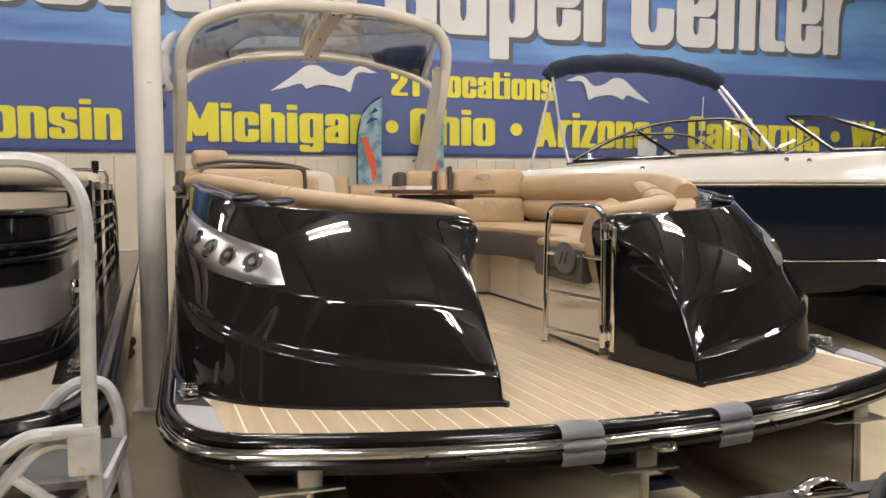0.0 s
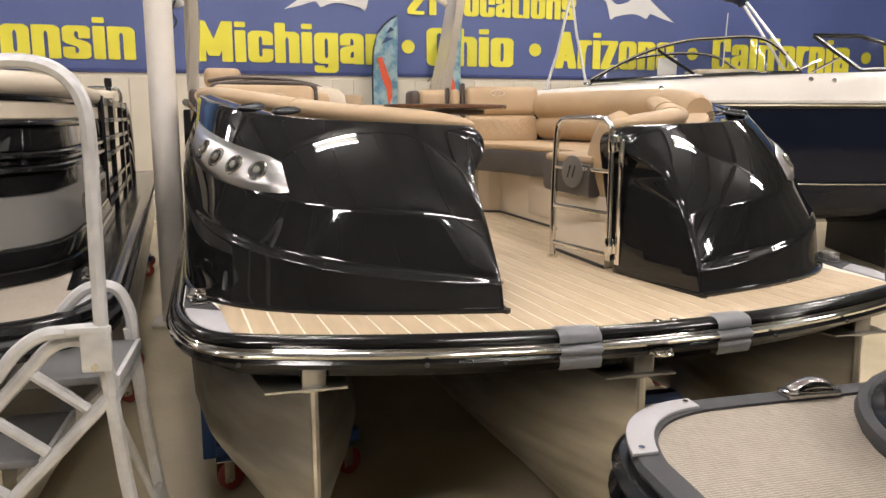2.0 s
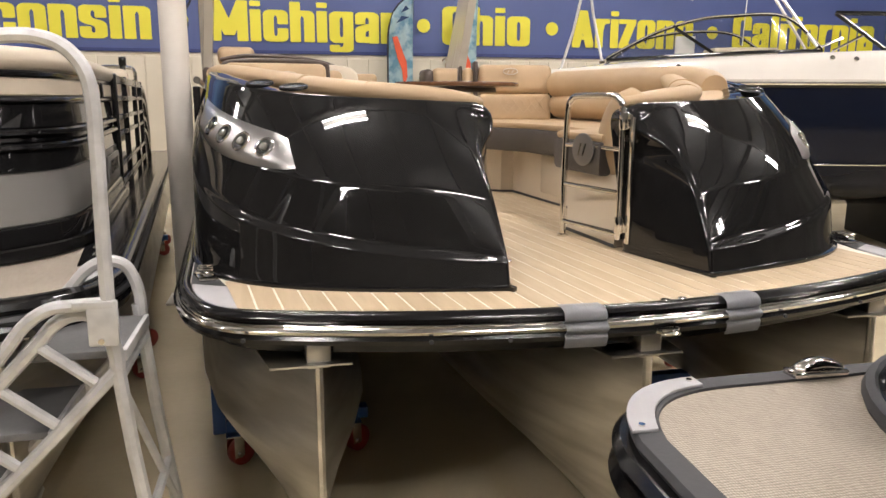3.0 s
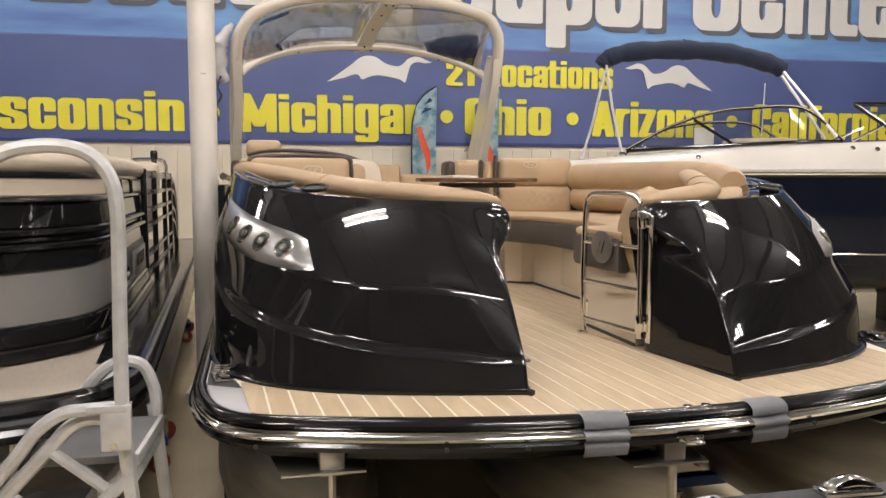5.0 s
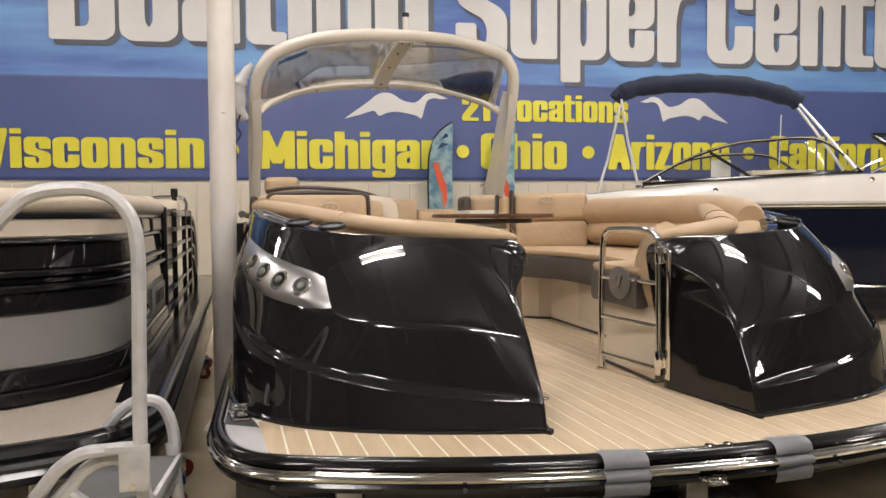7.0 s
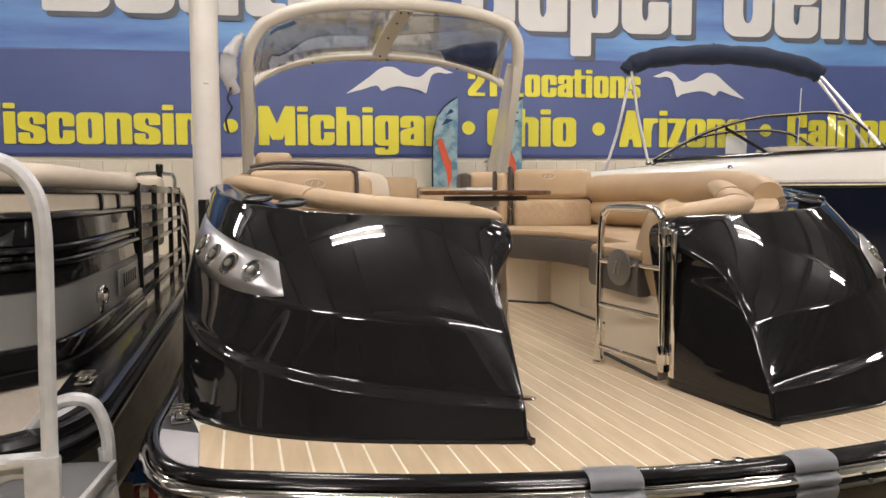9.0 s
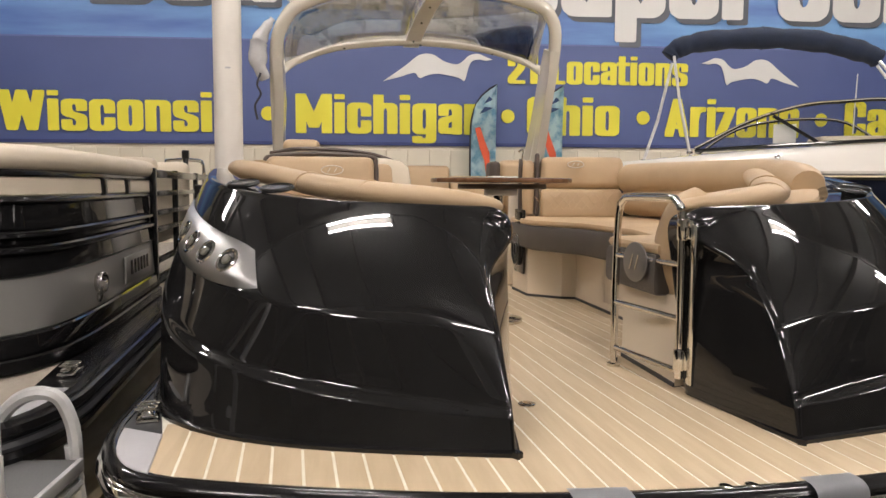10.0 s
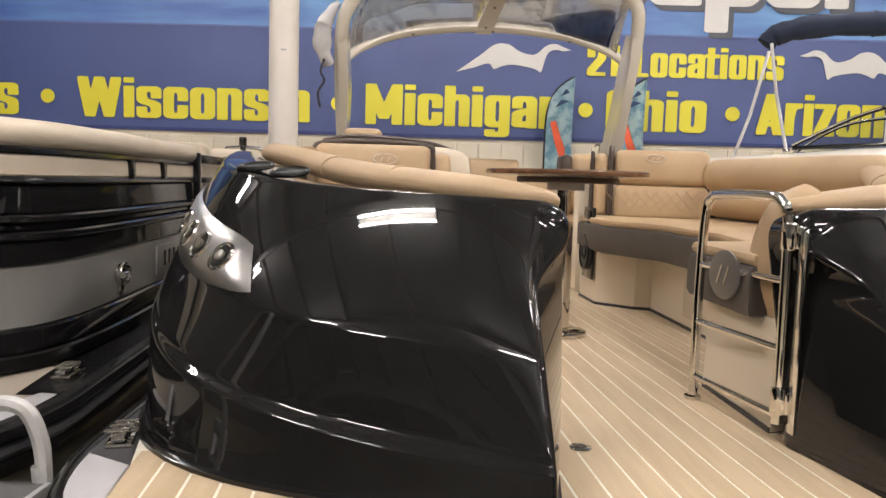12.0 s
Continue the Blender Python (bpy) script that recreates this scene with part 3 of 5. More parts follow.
for x in (-1.08, -0.62, -0.42, 0.42, 0.75):
    bm = bmesh.new()
    n = Vector((0.36 * x / 1.05 ** 1, -1, 0)).normalized()
    cyl(bm, (x + n.x * 0.033, front(x) + n.y * 0.036, DECK - 0.068), 0.006, 0.006, 10, n)
    part("screw", bm, DARKRUB, boat)
for x0 in (-0.284, 0.20):
    # soft pads lapped over the edge
    bm = bmesh.new()
    prof = [(-0.03, DECK + 0.012), (0.018, DECK + 0.012), (0.038, DECK - 0.004), (0.042, DECK - 0.026), (0.034, DECK - 0.034), (0.052, DECK - 0.044), (0.053, DECK - 0.058), (0.042, DECK - 0.07), (0.048, DECK - 0.08), (0.044, DECK - 0.10), (0.038, DECK - 0.115)]
    prof = [(q.x, q.y) for q in smooth_path([(o + (0.012 if o < 0 else 0.002), DECK + (z - DECK) * (0.6 if z > DECK else 0.84), 0) for o, z in prof], 4)]
    w = 0.118
    rows = []
    for o, z in prof:
        rows.append([(x0 + w * k / 6 + (0.004 if z < DECK - 0.1 else 0), front(x0 + w * k / 6) - o, z) for k in range(7)])
    loft(bm, rows, closed=False)
    bmesh.ops.solidify(bm, geom=bm.faces[:], thickness=0.004)
    part("edge_pad", bm, PAD, boat, "grey plastic pad lapped over the bumper")
bm = bmesh.new()
ring(bm, (0.015, -0.055, DECK - 0.072), 0.022, 0.006, (0, 0.3, 1))
box(bm, (0.015, -0.035, DECK - 0.066), (0.07, 0.02, 0.016), 0.004)
part("bow_eye", bm, CHROME, boat)
for x, y, h in ((-0.215, 0.60, 0.0), (0.03, 0.004, 0.001), (0.085, 0.005, 0.001)):
    bm = bmesh.new()
    cyl(bm, (x, y, DECK + 0.003 + h), 0.024 if not h else 0.014, 0.007, 20, bevel=0.002)
    cyl(bm, (x, y, DECK + 0.005 + h), 0.012 if not h else 0.006, 0.006, 12)
    part("deck_fitting", bm, CHROME, boat)

# pontoons, their stems, brackets and spray plates
def pontoon(x, y0, r=0.325, shift=0.0, parent=boat):
    cz = 0.46
    bm = bmesh.new()
    rows = []
    for i, (y, w, zt, zb, pw) in enumerate(((y0, 0.012, 0.74, 0.14, 1.0), (y0 + 0.1, 0.07, 0.76, 0.128, 1.02), (y0 + 0.25, 0.15, 0.775, 0.12, 1.06), (y0 + 0.5, 0.24, 0.785, 0.125, 1.12), (y0 + 0.85, r * 0.92, 0.785, 0.13, 1.2), (y0 + 1.3, r, 0.785, 0.135, 1.3), (y0 + 6.2, r, 0.785, 0.135, 1.4))):
        rr = []
        for k in range(32):
            a = 2 * math.pi * k / 32
            sx, sz = math.cos(a), math.sin(a)
            e = 2 / (pw if sz < 0 else 2.0 + 1.2 * (2.0 - pw))
            px = math.copysign(abs(sx) ** e, sx) * w
            h = (zt - zb) / 2
            pz = (zt + zb) / 2 + math.copysign(abs(sz) ** (2 / max(pw, 1.0) if sz < 0 else 1.0), sz) * h
            rr.append((x + px + shift * min(1.0, (y - y0) / 0.85), y, pz))
        rows.append(rr)
    loft(bm, rows)
    p = part("pontoon", bm, ALU, parent, "brushed aluminium pontoon tube")
    bm = bmesh.new()
    tube(bm, smooth_path([(x, y0 - 0.004, 0.76), (x, y0 - 0.012, 0.5), (x, y0 - 0.006, 0.22), (x, y0 + 0.05, 0.13), (x, y0 + 0.3, 0.112)], 6), 0.013, 8)
    part("stem_bead", bm, ALU, p)
    bm = bmesh.new()
    box(bm, (x, y0 + 0.03, 0.775), (0.065, 0.1, 0.07), 0.006)
    part("bracket", bm, ALU, p)
    bm = bmesh.new()
    prism(bm, [(x - 0.17, y0 + 0.2), (x - 0.13, y0 - 0.035), (x + 0.085, y0 - 0.045), (x + 0.115, y0 + 0.2)], 0.752, 0.759, 0.002)
    part("spray_plate", bm, ALU, p)


for x, y0, r, shift in ((-0.90, 0.18, 0.285, -0.065), (0.0, 0.03, 0.325, 0.0), (0.93, 0.18, 0.285, 0.065)):
    pontoon(x, y0, r, shift)
bm = bmesh.new()
prism(bm, [(x * 0.97, y + 0.05) for x, y in rim_line], DECK - 0.125, DECK - 0.08)
part("under_skin", bm, BLACKTRIM, boat, smooth=False)

# ---- bow pods ----
BASE = [(-0.275, 0.66), (-0.278, 0.62), (-0.298, 0.47), (-0.335, 0.235), (-0.345, 0.228), (-0.5, 0.262), (-0.70, 0.30), (-0.91, 0.37), (-1.10, 0.49), (-1.205, 0.66), (-1.242, 0.88), (-1.243, 1.15), (-1.24, 1.5)]
TOP = [(-0.25, 0.75), (-0.251, 0.712), (-0.257, 0.672), (-0.277, 0.637), (-0.312, 0.613), (-0.5, 0.615), (-0.70, 0.65), (-0.85, 0.715), (-0.98, 0.82), (-1.075, 0.96), (-1.135, 1.15), (-1.16, 1.32), (-1.17, 1.5)]
TOPZ = [1.43, 1.43, 1.43, 1.432, 1.435, 1.44, 1.447, 1.455, 1.468, 1.488, 1.515, 1.535, 1.55]
LEDGE = [0.985, 0.985, 0.985, 0.985, 0.985, 0.995, 1.015, 1.045, 1.085, 1.135, 1.20, 1.27, 1.33]


def dense(vals, n):
    return smooth_path([(v, 0, 0) if not hasattr(v, "__len__") else (v[0], v[1], 0) for v in vals], n)


def pod(sgn):
    N = 5
    b, t = dense(BASE, N), dense(TOP, N)
    tz, lz = ([p.x for p in dense(v, N)] for v in (TOPZ, LEDGE))
    n = len(b)
    # fair the lines of the front and outer side
    for _ in range(40):
        for line in (b, t):
            old = [v.copy() for v in line]
            for i in range(4 * N + 2, n - 1):
                line[i] = old[i] * 0.5 + (old[i - 1] + old[i + 1]) * 0.25
        for line in (tz, lz):
            old = list(line)
            for i in range(1, n - 1):
                line[i] = old[i] * 0.5 + (old[i - 1] + old[i + 1]) * 0.25
    rows = []
    sharp = 4 * N  # the bow edge of the pod
    AFT, EDGE = (Vector((-0.247, 0.66)), Vector((-0.237, 0.75))), 0.014

    def ease(v):
        v = min(1.0, max(0.0, v))
        return v * v * (3 - 2 * v)

    def led(i):
        # the ledge runs along the outward side, and dies out on the side by the gate
        return min(1.0, max(0.0, (i - sharp + 3) / 6.0))

    def foot(i):
        return 0.042 + 0.058 * min(1.0, max(0.0, (i - sharp) / 22.0))

    def flank(i):
        # 0 on the broad front, 1 on the outer side
        return ease((i - 30) / 16.0)

    def lean(i, u):
        # above the ledge a steep lower panel, a soft crease, and an upper panel that leans back more
        a, uc, sc = foot(i) + 0.012 + 0.06 * led(i), 0.37, 0.31
        if u < uc:
            front_ = a + (sc - a) * (u / uc)
        else:
            v = (u - uc) / (1 - uc)
            front_ = sc + (1.0 - sc) * (0.72 * v + 0.28 * v * v)
        side_ = a + (1.0 - a) * (0.86 * u + 0.14 * u ** 4)
        return front_ + (side_ - front_) * flank(i)

    def plan(sfun, z):
        """One level of the shell: inner side, rounded bow edge, front and outer side."""
        zz = z if not callable(z) else z(sharp)
        f = ease((zz - 1.285) / 0.115)
        out = [b[i] + (t[i] - b[i]) * sfun(i) for i in range(n)]
        xc = -0.335 - EDGE * ease((zz - DECK) / 0.36)
        xc += (-0.238 - xc) * f
        r = 0.012 + 0.073 * f
        k = ease((zz - DECK) / 0.5)
        aft = AFT[0].lerp(AFT[1], k)
        c = Vector((xc, out[sharp].y))
        far = out[sharp + N].copy()
        to_front = (Vector((far.x, far.y)) - c).normalized()
        to_aft = (aft - c).normalized()
        p0, p1 = c + to_aft * r, c + to_front * r
        half_ = sharp // 2
        for i in range(half_):
            out[i] = Vector((*aft.lerp(p0, i / half_), 0))
        for i in range(half_, sharp + 1):
            v = (i - half_) / (sharp - half_)
            out[i] = Vector((*(p0 * (1 - v) ** 2 + c * 2 * v * (1 - v) + p1 * v * v), 0))
        for i in range(sharp + 1, sharp + N):
            out[i] = Vector((*p1.lerp(Vector((far.x, far.y)), (i - sharp) / N), 0))
        return out

    def row(sfun, zfun):
        pts = plan(sfun, zfun)
        rows.append([(sgn * p.x, p.y, zfun(i)) for i, p in enumerate(pts)])
        return pts

    def tilt(i):
        # how far the shell already leans where the rounding of its top begins
        return 0.72 * ease((i - sharp + 4) / 10.0) * (1 - 0.65 * flank(i))

    def radius(i):
        return 0.018 + 0.047 * (1 - ease((i - sharp + 2) / 8.0))

    def up(i, u):
        return lz[i] + 0.02 + (tz[i] - radius(i) * (1 - math.sin(tilt(i))) - lz[i] - 0.02) * u

    row(lambda i: 0.0, lambda i: DECK + 0.006)
    row(lambda i: 0.4 * foot(i), lambda i: DECK + 0.03)
    row(lambda i: 0.90 * foot(i), lambda i: lz[i] - 0.020)
    row(lambda i: foot(i), lambda i: lz[i] - 0.010)
    row(lambda i: foot(i) + 0.006 + 0.012 * led(i), lambda i: lz[i] - 0.003)
    row(lambda i: foot(i) + 0.009 + 0.05 * led(i), lambda i: lz[i] + 0.010)
    row(lambda i: lean(i, 0.0), lambda i: up(i, 0.0))
    for f in (0.03, 0.12, 0.24, 0.34, 0.362, 0.378, 0.40, 0.48, 0.56, 0.64, 0.72, 0.80, 0.87, 0.94):
        row(lambda i, f=f: lean(i, f), lambda i, f=f: up(i, f))
    last = row(lambda i: lean(i, 1.0), lambda i: up(i, 1.0))
    # the rounding over to the level top
    inward = []
    for i in range(n):
        d = (last[min(i + 1, n - 1)] - last[max(i - 1, 0)]).normalized()
        inward.append(Vector((d.y, -d.x, 0)))
    for k in (0.2, 0.4, 0.6, 0.8, 0.93, 1.0):
        out = []
        for i in range(n):
            a0 = tilt(i)
            th = a0 + (math.pi / 2 - a0) * k
            q = last[i] + inward[i] * radius(i) * (math.cos(a0) - math.cos(th))
            out.append((sgn * q.x, q.y, tz[i] - radius(i) * (1 - math.sin(th))))
        rows.append(out)
    out = []
    for i in range(n):
        q = last[i] + inward[i] * (radius(i) * math.cos(tilt(i)) + 0.012)
        out.append((sgn * q.x, q.y, tz[i] + 0.0005))
    rows.append(out)
    bm = bmesh.new()
    vr = loft(bm, rows, closed=False)
    # level top, closed towards the seats
    rim = [Vector((sgn * q[0], q[1])) for q in rows[-1]]
    inner_pts = []
    for i, q in enumerate(rim):
        d = (rim[min(i + 1, n - 1)] - rim[max(i - 1, 0)]).normalized()
        nv = Vector((d.y, -d.x))
        if nv.dot(Vector((-0.6, 1.6)) - q) < 0:
            nv = -nv
        w = q + nv * (0.25 if i < 44 else 0.25 - 0.17 * (i - 44) / (n - 45))
        inner_pts.append((min(w.x, -0.36), max(w.y, 0.735), rows[-1][i][2] + 0.002))
    inner = [bm.verts.new((sgn * x, y, z)) for x, y, z in inner_pts]
    low = [bm.verts.new((sgn * x, y, DECK + 0.02)) for x, y, z in inner_pts]
    for k in range(n - 1):
        bm.faces.new((vr[-1][k], vr[-1][k + 1], inner[k + 1], inner[k]))
        bm.faces.new((inner[k], inner[k + 1], low[k + 1], low[k]))
    bm.faces.new([vr[r][0] for r in range(len(vr))] + [inner[0], low[0]])
    bm.faces.new([vr[r][-1] for r in range(len(vr) - 1, -1, -1)] + [low[-1], inner[-1]])
    p = part("bow_pod", bm, BLACK, boat, "glossy black moulded bow pod")
    fair = p.modifiers.new("fairing", "SUBSURF")
    fair.levels = fair.render_levels = 2
    # dark gasket at the foot
    bm = bmesh.new()
    line = [(sgn * v.x, v.y) for v in b]
    if sgn > 0:
        line = line[::-1]
    sweep(bm, line, [(-0.01, DECK), (0.010, DECK), (0.010, DECK + 0.010), (0.0, DECK + 0.014), (-0.01, DECK + 0.014)])
    part("gasket", bm, BLACKTRIM, p)
    # chrome lamp panel laid on the outer corner
    def surf(u, z):
        i = min(int(u), n - 2)
        f = u - i
        col_ = [(Vector(r[i]).lerp(Vector(r[i + 1]), f)) for r in rows]
        for q0, q1 in zip(col_, col_[1:]):
            if q0.z <= z <= q1.z:
                return q0.lerp(q1, (z - q0.z) / max(q1.z - q0.z, 1e-6))
        return col_[-1]

    def nrm(u, z):
        d1 = surf(u + 0.3, z) - surf(u - 0.3, z)
        d2 = surf(u, z + 0.02) - surf(u, z - 0.02)
        v = d1.cross(d2).normalized()
        if v.y > 0:
            v = -v
        return v

    U0, U1 = 36.0, 52.5
    bm = bmesh.new()
    m = 18
    grid = []
    for k in range(m + 1):
        f = k / m
        u = U0 + (U1 - U0) * f
        zt = 1.328 + 0.116 * f
        zb = 1.228 + 0.03 * f + 0.09 * f ** 2.2
        if f < 0.12:
            g = (0.12 - f) / 0.12
            zt -= 0.008 * g * g
            zb += 0.006 * g * g
        colv = []
        for j in range(9):
            z = zb + (zt - zb) * j / 8
            uu = u + 0.9 * (j / 8) * (1 - f)
            s_, nn = surf(uu, z), nrm(uu, z)
            edge = min(j, 8 - j, k * 1.0, (m - k) * 1.0)
            h = 0.003 + 0.009 * min(1.0, edge / 1.5)
            colv.append(s_ + nn * h)
        grid.append(colv)
    loft(bm, grid, closed=False)
    lp = part("lamp_panel", bm, SATIN, p, "chrome docking lamp panel")
    for f, zc in ((0.20, 1.289), (0.37, 1.304), (0.54, 1.324), (0.71, 1.347)):
        u = U0 + (U1 - U0) * f
        s_, nn = surf(u - 0.3, zc), nrm(u - 0.3, zc)
        c = s_ + nn * 0.012
        bm = bmesh.new()
        ring(bm, c, 0.031, 0.005, nn)
        lamp = part("lamp_ring", bm, CHROME, lp)
        bm = bmesh.new()
        cyl(bm, c - nn * 0.004, 0.027, 0.012, 20, nn)
        part("lamp_cup", bm, DARKBEZEL, lp)
        bm = bmesh.new()
        cyl(bm, c + nn * 0.004, 0.0135, 0.010, 16, nn, bevel=0.003)
        part("lens", bm, LENS, lp)
    # steel drink holders let into the top
    for x, y, z in ((-0.99, 0.955, 1.487), (-0.885, 0.838, 1.474)):
        bm = bmesh.new()
        ring(bm, (sgn * x, y, z + 0.006), 0.043, 0.006, (-0.08 * sgn, -0.2, 1))
        ch = part("cup_holder", bm, DARKBEZEL, p, "dark recessed drink holder")
        bm = bmesh.new()
        cyl(bm, (sgn * x, y, z + 0.006), 0.04, 0.004, 20, (-0.08 * sgn, -0.2, 1))
        part("well", bm, DARKBEZEL, ch)
    # rolled bolster along the top
    pts = [(-0.262, 0.74, 1.43), (-0.36, 0.725, 1.443), (-0.54, 0.785, 1.458), (-0.69, 0.95, 1.474), (-0.80, 1.165, 1.493), (-0.92, 1.41, 1.52), (-1.04, 1.66, 1.545), (-1.12, 2.0, 1.56), (-1.13, 2.85, 1.57)]
    bm = bmesh.new()
    tube(bm, [(sgn * q.x, q.y, q.z) for q in smooth_path(pts, 6)], 0.055, 16, 0.66, rfun=lambda f: 0.30 + 0.70 * min(1, (f / 0.20) ** 0.6))
    bo = part("bolster", bm, TAN, p, "tan vinyl rolled bolster")
    for q in ((-0.62, 0.865, 1.466), (-0.80, 1.165, 1.493)):
        bm = bmesh.new()
        d = Vector((-0.74, 0.66, 0.1)) if q[0] > -0.8 else Vector((-0.47, 0.87, 0.09))
        qq = Vector(q)
        sd = d.cross(Vector((0, 0, 1))).normalized()
        upv = sd.cross(d.normalized())
        loop = [(sgn * v.x, v.y, v.z) for v in (qq + sd * 0.056 * math.cos(a) + upv * 0.038 * math.sin(a) for a in (math.pi * k / 12 - 0.3 for k in range(16)))]
        tube(bm, loop, 0.0025, 5)
        part("seam", bm, TAN, bo)
    return p


pod(-1)
pod(1)
for sgn in (-1, 1):
    # side fences aft of the pods
    bm = bmesh.new()
    box(bm, (sgn * 1.215, 4.0, 1.2), (0.03, 5.0, 0.58), 0.006)
    f = part("side_fence", bm, BLACK, boat, "black side panel")
    bm = bmesh.new()
    tube(bm, [(sgn * 1.235, 2.2, 1.53), (sgn * 1.235, 6.4, 1.50)], 0.018, 10)
    part("fence_rail", bm, CHROME, f)
    bm = bmesh.new()
    tube(bm, [(sgn * 1.13, 2.85, 1.58), (sgn * 1.13, 6.3, 1.58)], 0.075, 14, 0.62)
    part("side_bolster", bm, TAN, f)


# ---- on board: gate, table, seats, arch ----
BOATM = boat.matrix_basis.copy()

gate = part("gate", (lambda b: (tube(b, smooth_path([(0.182, 1.0, DECK + 0.004), (0.182, 1.0, 1.2), (0.184, 0.99, 1.40), (0.188, 0.965, 1.445), (0.197, 0.92, 1.457), (0.230, 0.735, 1.457), (0.238, 0.69, 1.445), (0.243, 0.665, 1.40), (0.244, 0.66, 1.2), (0.244, 0.66, DECK + 0.045)], 6), 0.0125, 12), b)[1])(bmesh.new()), CHROME, boat, "polished steel tube gate, swung open")
for z in (0.965, 1.115, 1.27):
    bm = bmesh.new()
    tube(bm, [(0.182, 1.0, z), (0.244, 0.66, z)], 0.0095, 10)
    part("rail", bm, CHROME, gate)
bm = bmesh.new()
gn = Vector((-0.978, -0.207, 0))
cyl(bm, Vector((0.206, 0.87, 1.258)) + gn * 0.014, 0.062, 0.006, 32, gn, bevel=0.002)
disc = part("badge_disc", bm, BADGE, gate, "round dark badge on the gate")
bm = bmesh.new()
for d in (-0.014, 0.014):
    c = Vector((0.206, 0.87, 1.258)) + gn * 0.019 + Vector((0.207, -0.978, 0)) * d
    box(bm, c, (0.003, 0.006, 0.05), 0.0, rz(12) @ rx(20))
part("badge_bars", bm, CHROME, disc)
bm = bmesh.new()
cyl(bm, (0.182, 1.0, DECK + 0.006), 0.022, 0.01, 16)
part("foot", bm, CHROME, gate)
bm = bmesh.new()
box(bm, (0.256, 0.62, 1.16), (0.008, 0.03, 0.45), 0.003)
hp = part("hinge_plate", bm, CHROME, gate)
for z in (1.37, 1.0):
    bm = bmesh.new()
    cyl(bm, (0.244, 0.655, z), 0.019, 0.06, 14, bevel=0.003)
    box(bm, (0.25, 0.64, z), (0.012, 0.04, 0.05), 0.003)
    part("hinge", bm, CHROME, gate)

# round wooden table on a post
table = thing("table", BOATM @ pose(-0.02, 1.83, DECK), "round walnut-topped table on a steel post", "table")
bm = bmesh.new()
cyl(bm, (0, 0, 0.613), 0.302, 0.02, 48, bevel=0.006)
part("tabletop", bm, WOOD, table)
bm = bmesh.new()
cyl(bm, (0.005, 0, 0.588), 0.19, 0.022, 40, bevel=0.006)
part("lower_leaf", bm, TANDARK, table)
bm = bmesh.new()
cyl(bm, (0, 0, 0.565), 0.07, 0.03, 24, bevel=0.004)
part("mount", bm, GREYPLATE, table)
bm = bmesh.new()
cyl(bm, (0, 0, 0.28), 0.033, 0.56, 20)
part("post", bm, CHROME, table)
bm = bmesh.new()
cyl(bm, (0, 0, 0.012), 0.10, 0.02, 28, bevel=0.006)
part("floor_ring", bm, CHROME, table)


def badge(parent, c, w, rot):
    """An oval stitched outline with two short bars."""
    bm = bmesh.new()
    pts = [Vector((w * math.cos(a), 0, 0.42 * w * math.sin(a))) for a in (2 * math.pi * k / 24 for k in range(25))]
    tube(bm, pts, 0.0035, 5)
    for d in (-0.3, 0.3):
        tube(bm, [Vector((w * (d - 0.12), 0, -0.2 * w)), Vector((w * (d + 0.12), 0, 0.2 * w))], 0.003, 5)
    bmesh.ops.transform(bm, matrix=Matrix.Translation(c) @ rot, verts=bm.verts)
    part("stitched_badge", bm, BEIGEV, parent)


# U-shaped lounge on the starboard side
lounge = thing("lounge", BOATM @ pose(0, 0, DECK), "tan U-shaped lounge with dark grey skirts on cream bases", "lounge")
inner = [(0.262, 0.72), (0.262, 1.13), (0.36, 1.16), (0.55, 1.32), (0.53, 2.0), (0.52, 2.43), (0.45, 2.45), (0.30, 2.58), (0.285, 2.86)]
outer = [(1.12, 2.9), (1.12, 0.95), (0.6, 0.82)]
bm = bmesh.new()
prism(bm, inner + outer, 0.004, 0.27)
part("base", bm, CREAM, lounge, "cream moulded base", smooth=False)
bm = bmesh.new()
prism(bm, [(x - 0.004, y) for x, y in inner] + outer, 0.001, 0.014)
part("toe_kick", bm, DARKRUB, lounge, smooth=False)
bm = bmesh.new()
box(bm, (0.536, 1.72, 0.15), (0.014, 0.6, 0.2), 0.004, rz(1.7))
part("locker_door", bm, CREAM, lounge)
bm = bmesh.new()
skirt = [(0.212, 0.77), (0.208, 1.16), (0.40, 1.22), (0.47, 1.6), (0.43, 2.1), (0.265, 2.42), (0.255, 2.84)]
prism(bm, skirt + outer, 0.262, 0.392, 0.022)
part("skirt", bm, GREYV, lounge, "dark grey vinyl seat skirt")
bm = bmesh.new()
prism(bm, [(x + 0.008, y) for x, y in skirt] + outer, 0.386, 0.42, 0.016)
part("seat_cushion", bm, TAN, lounge, "tan vinyl seat cushion")
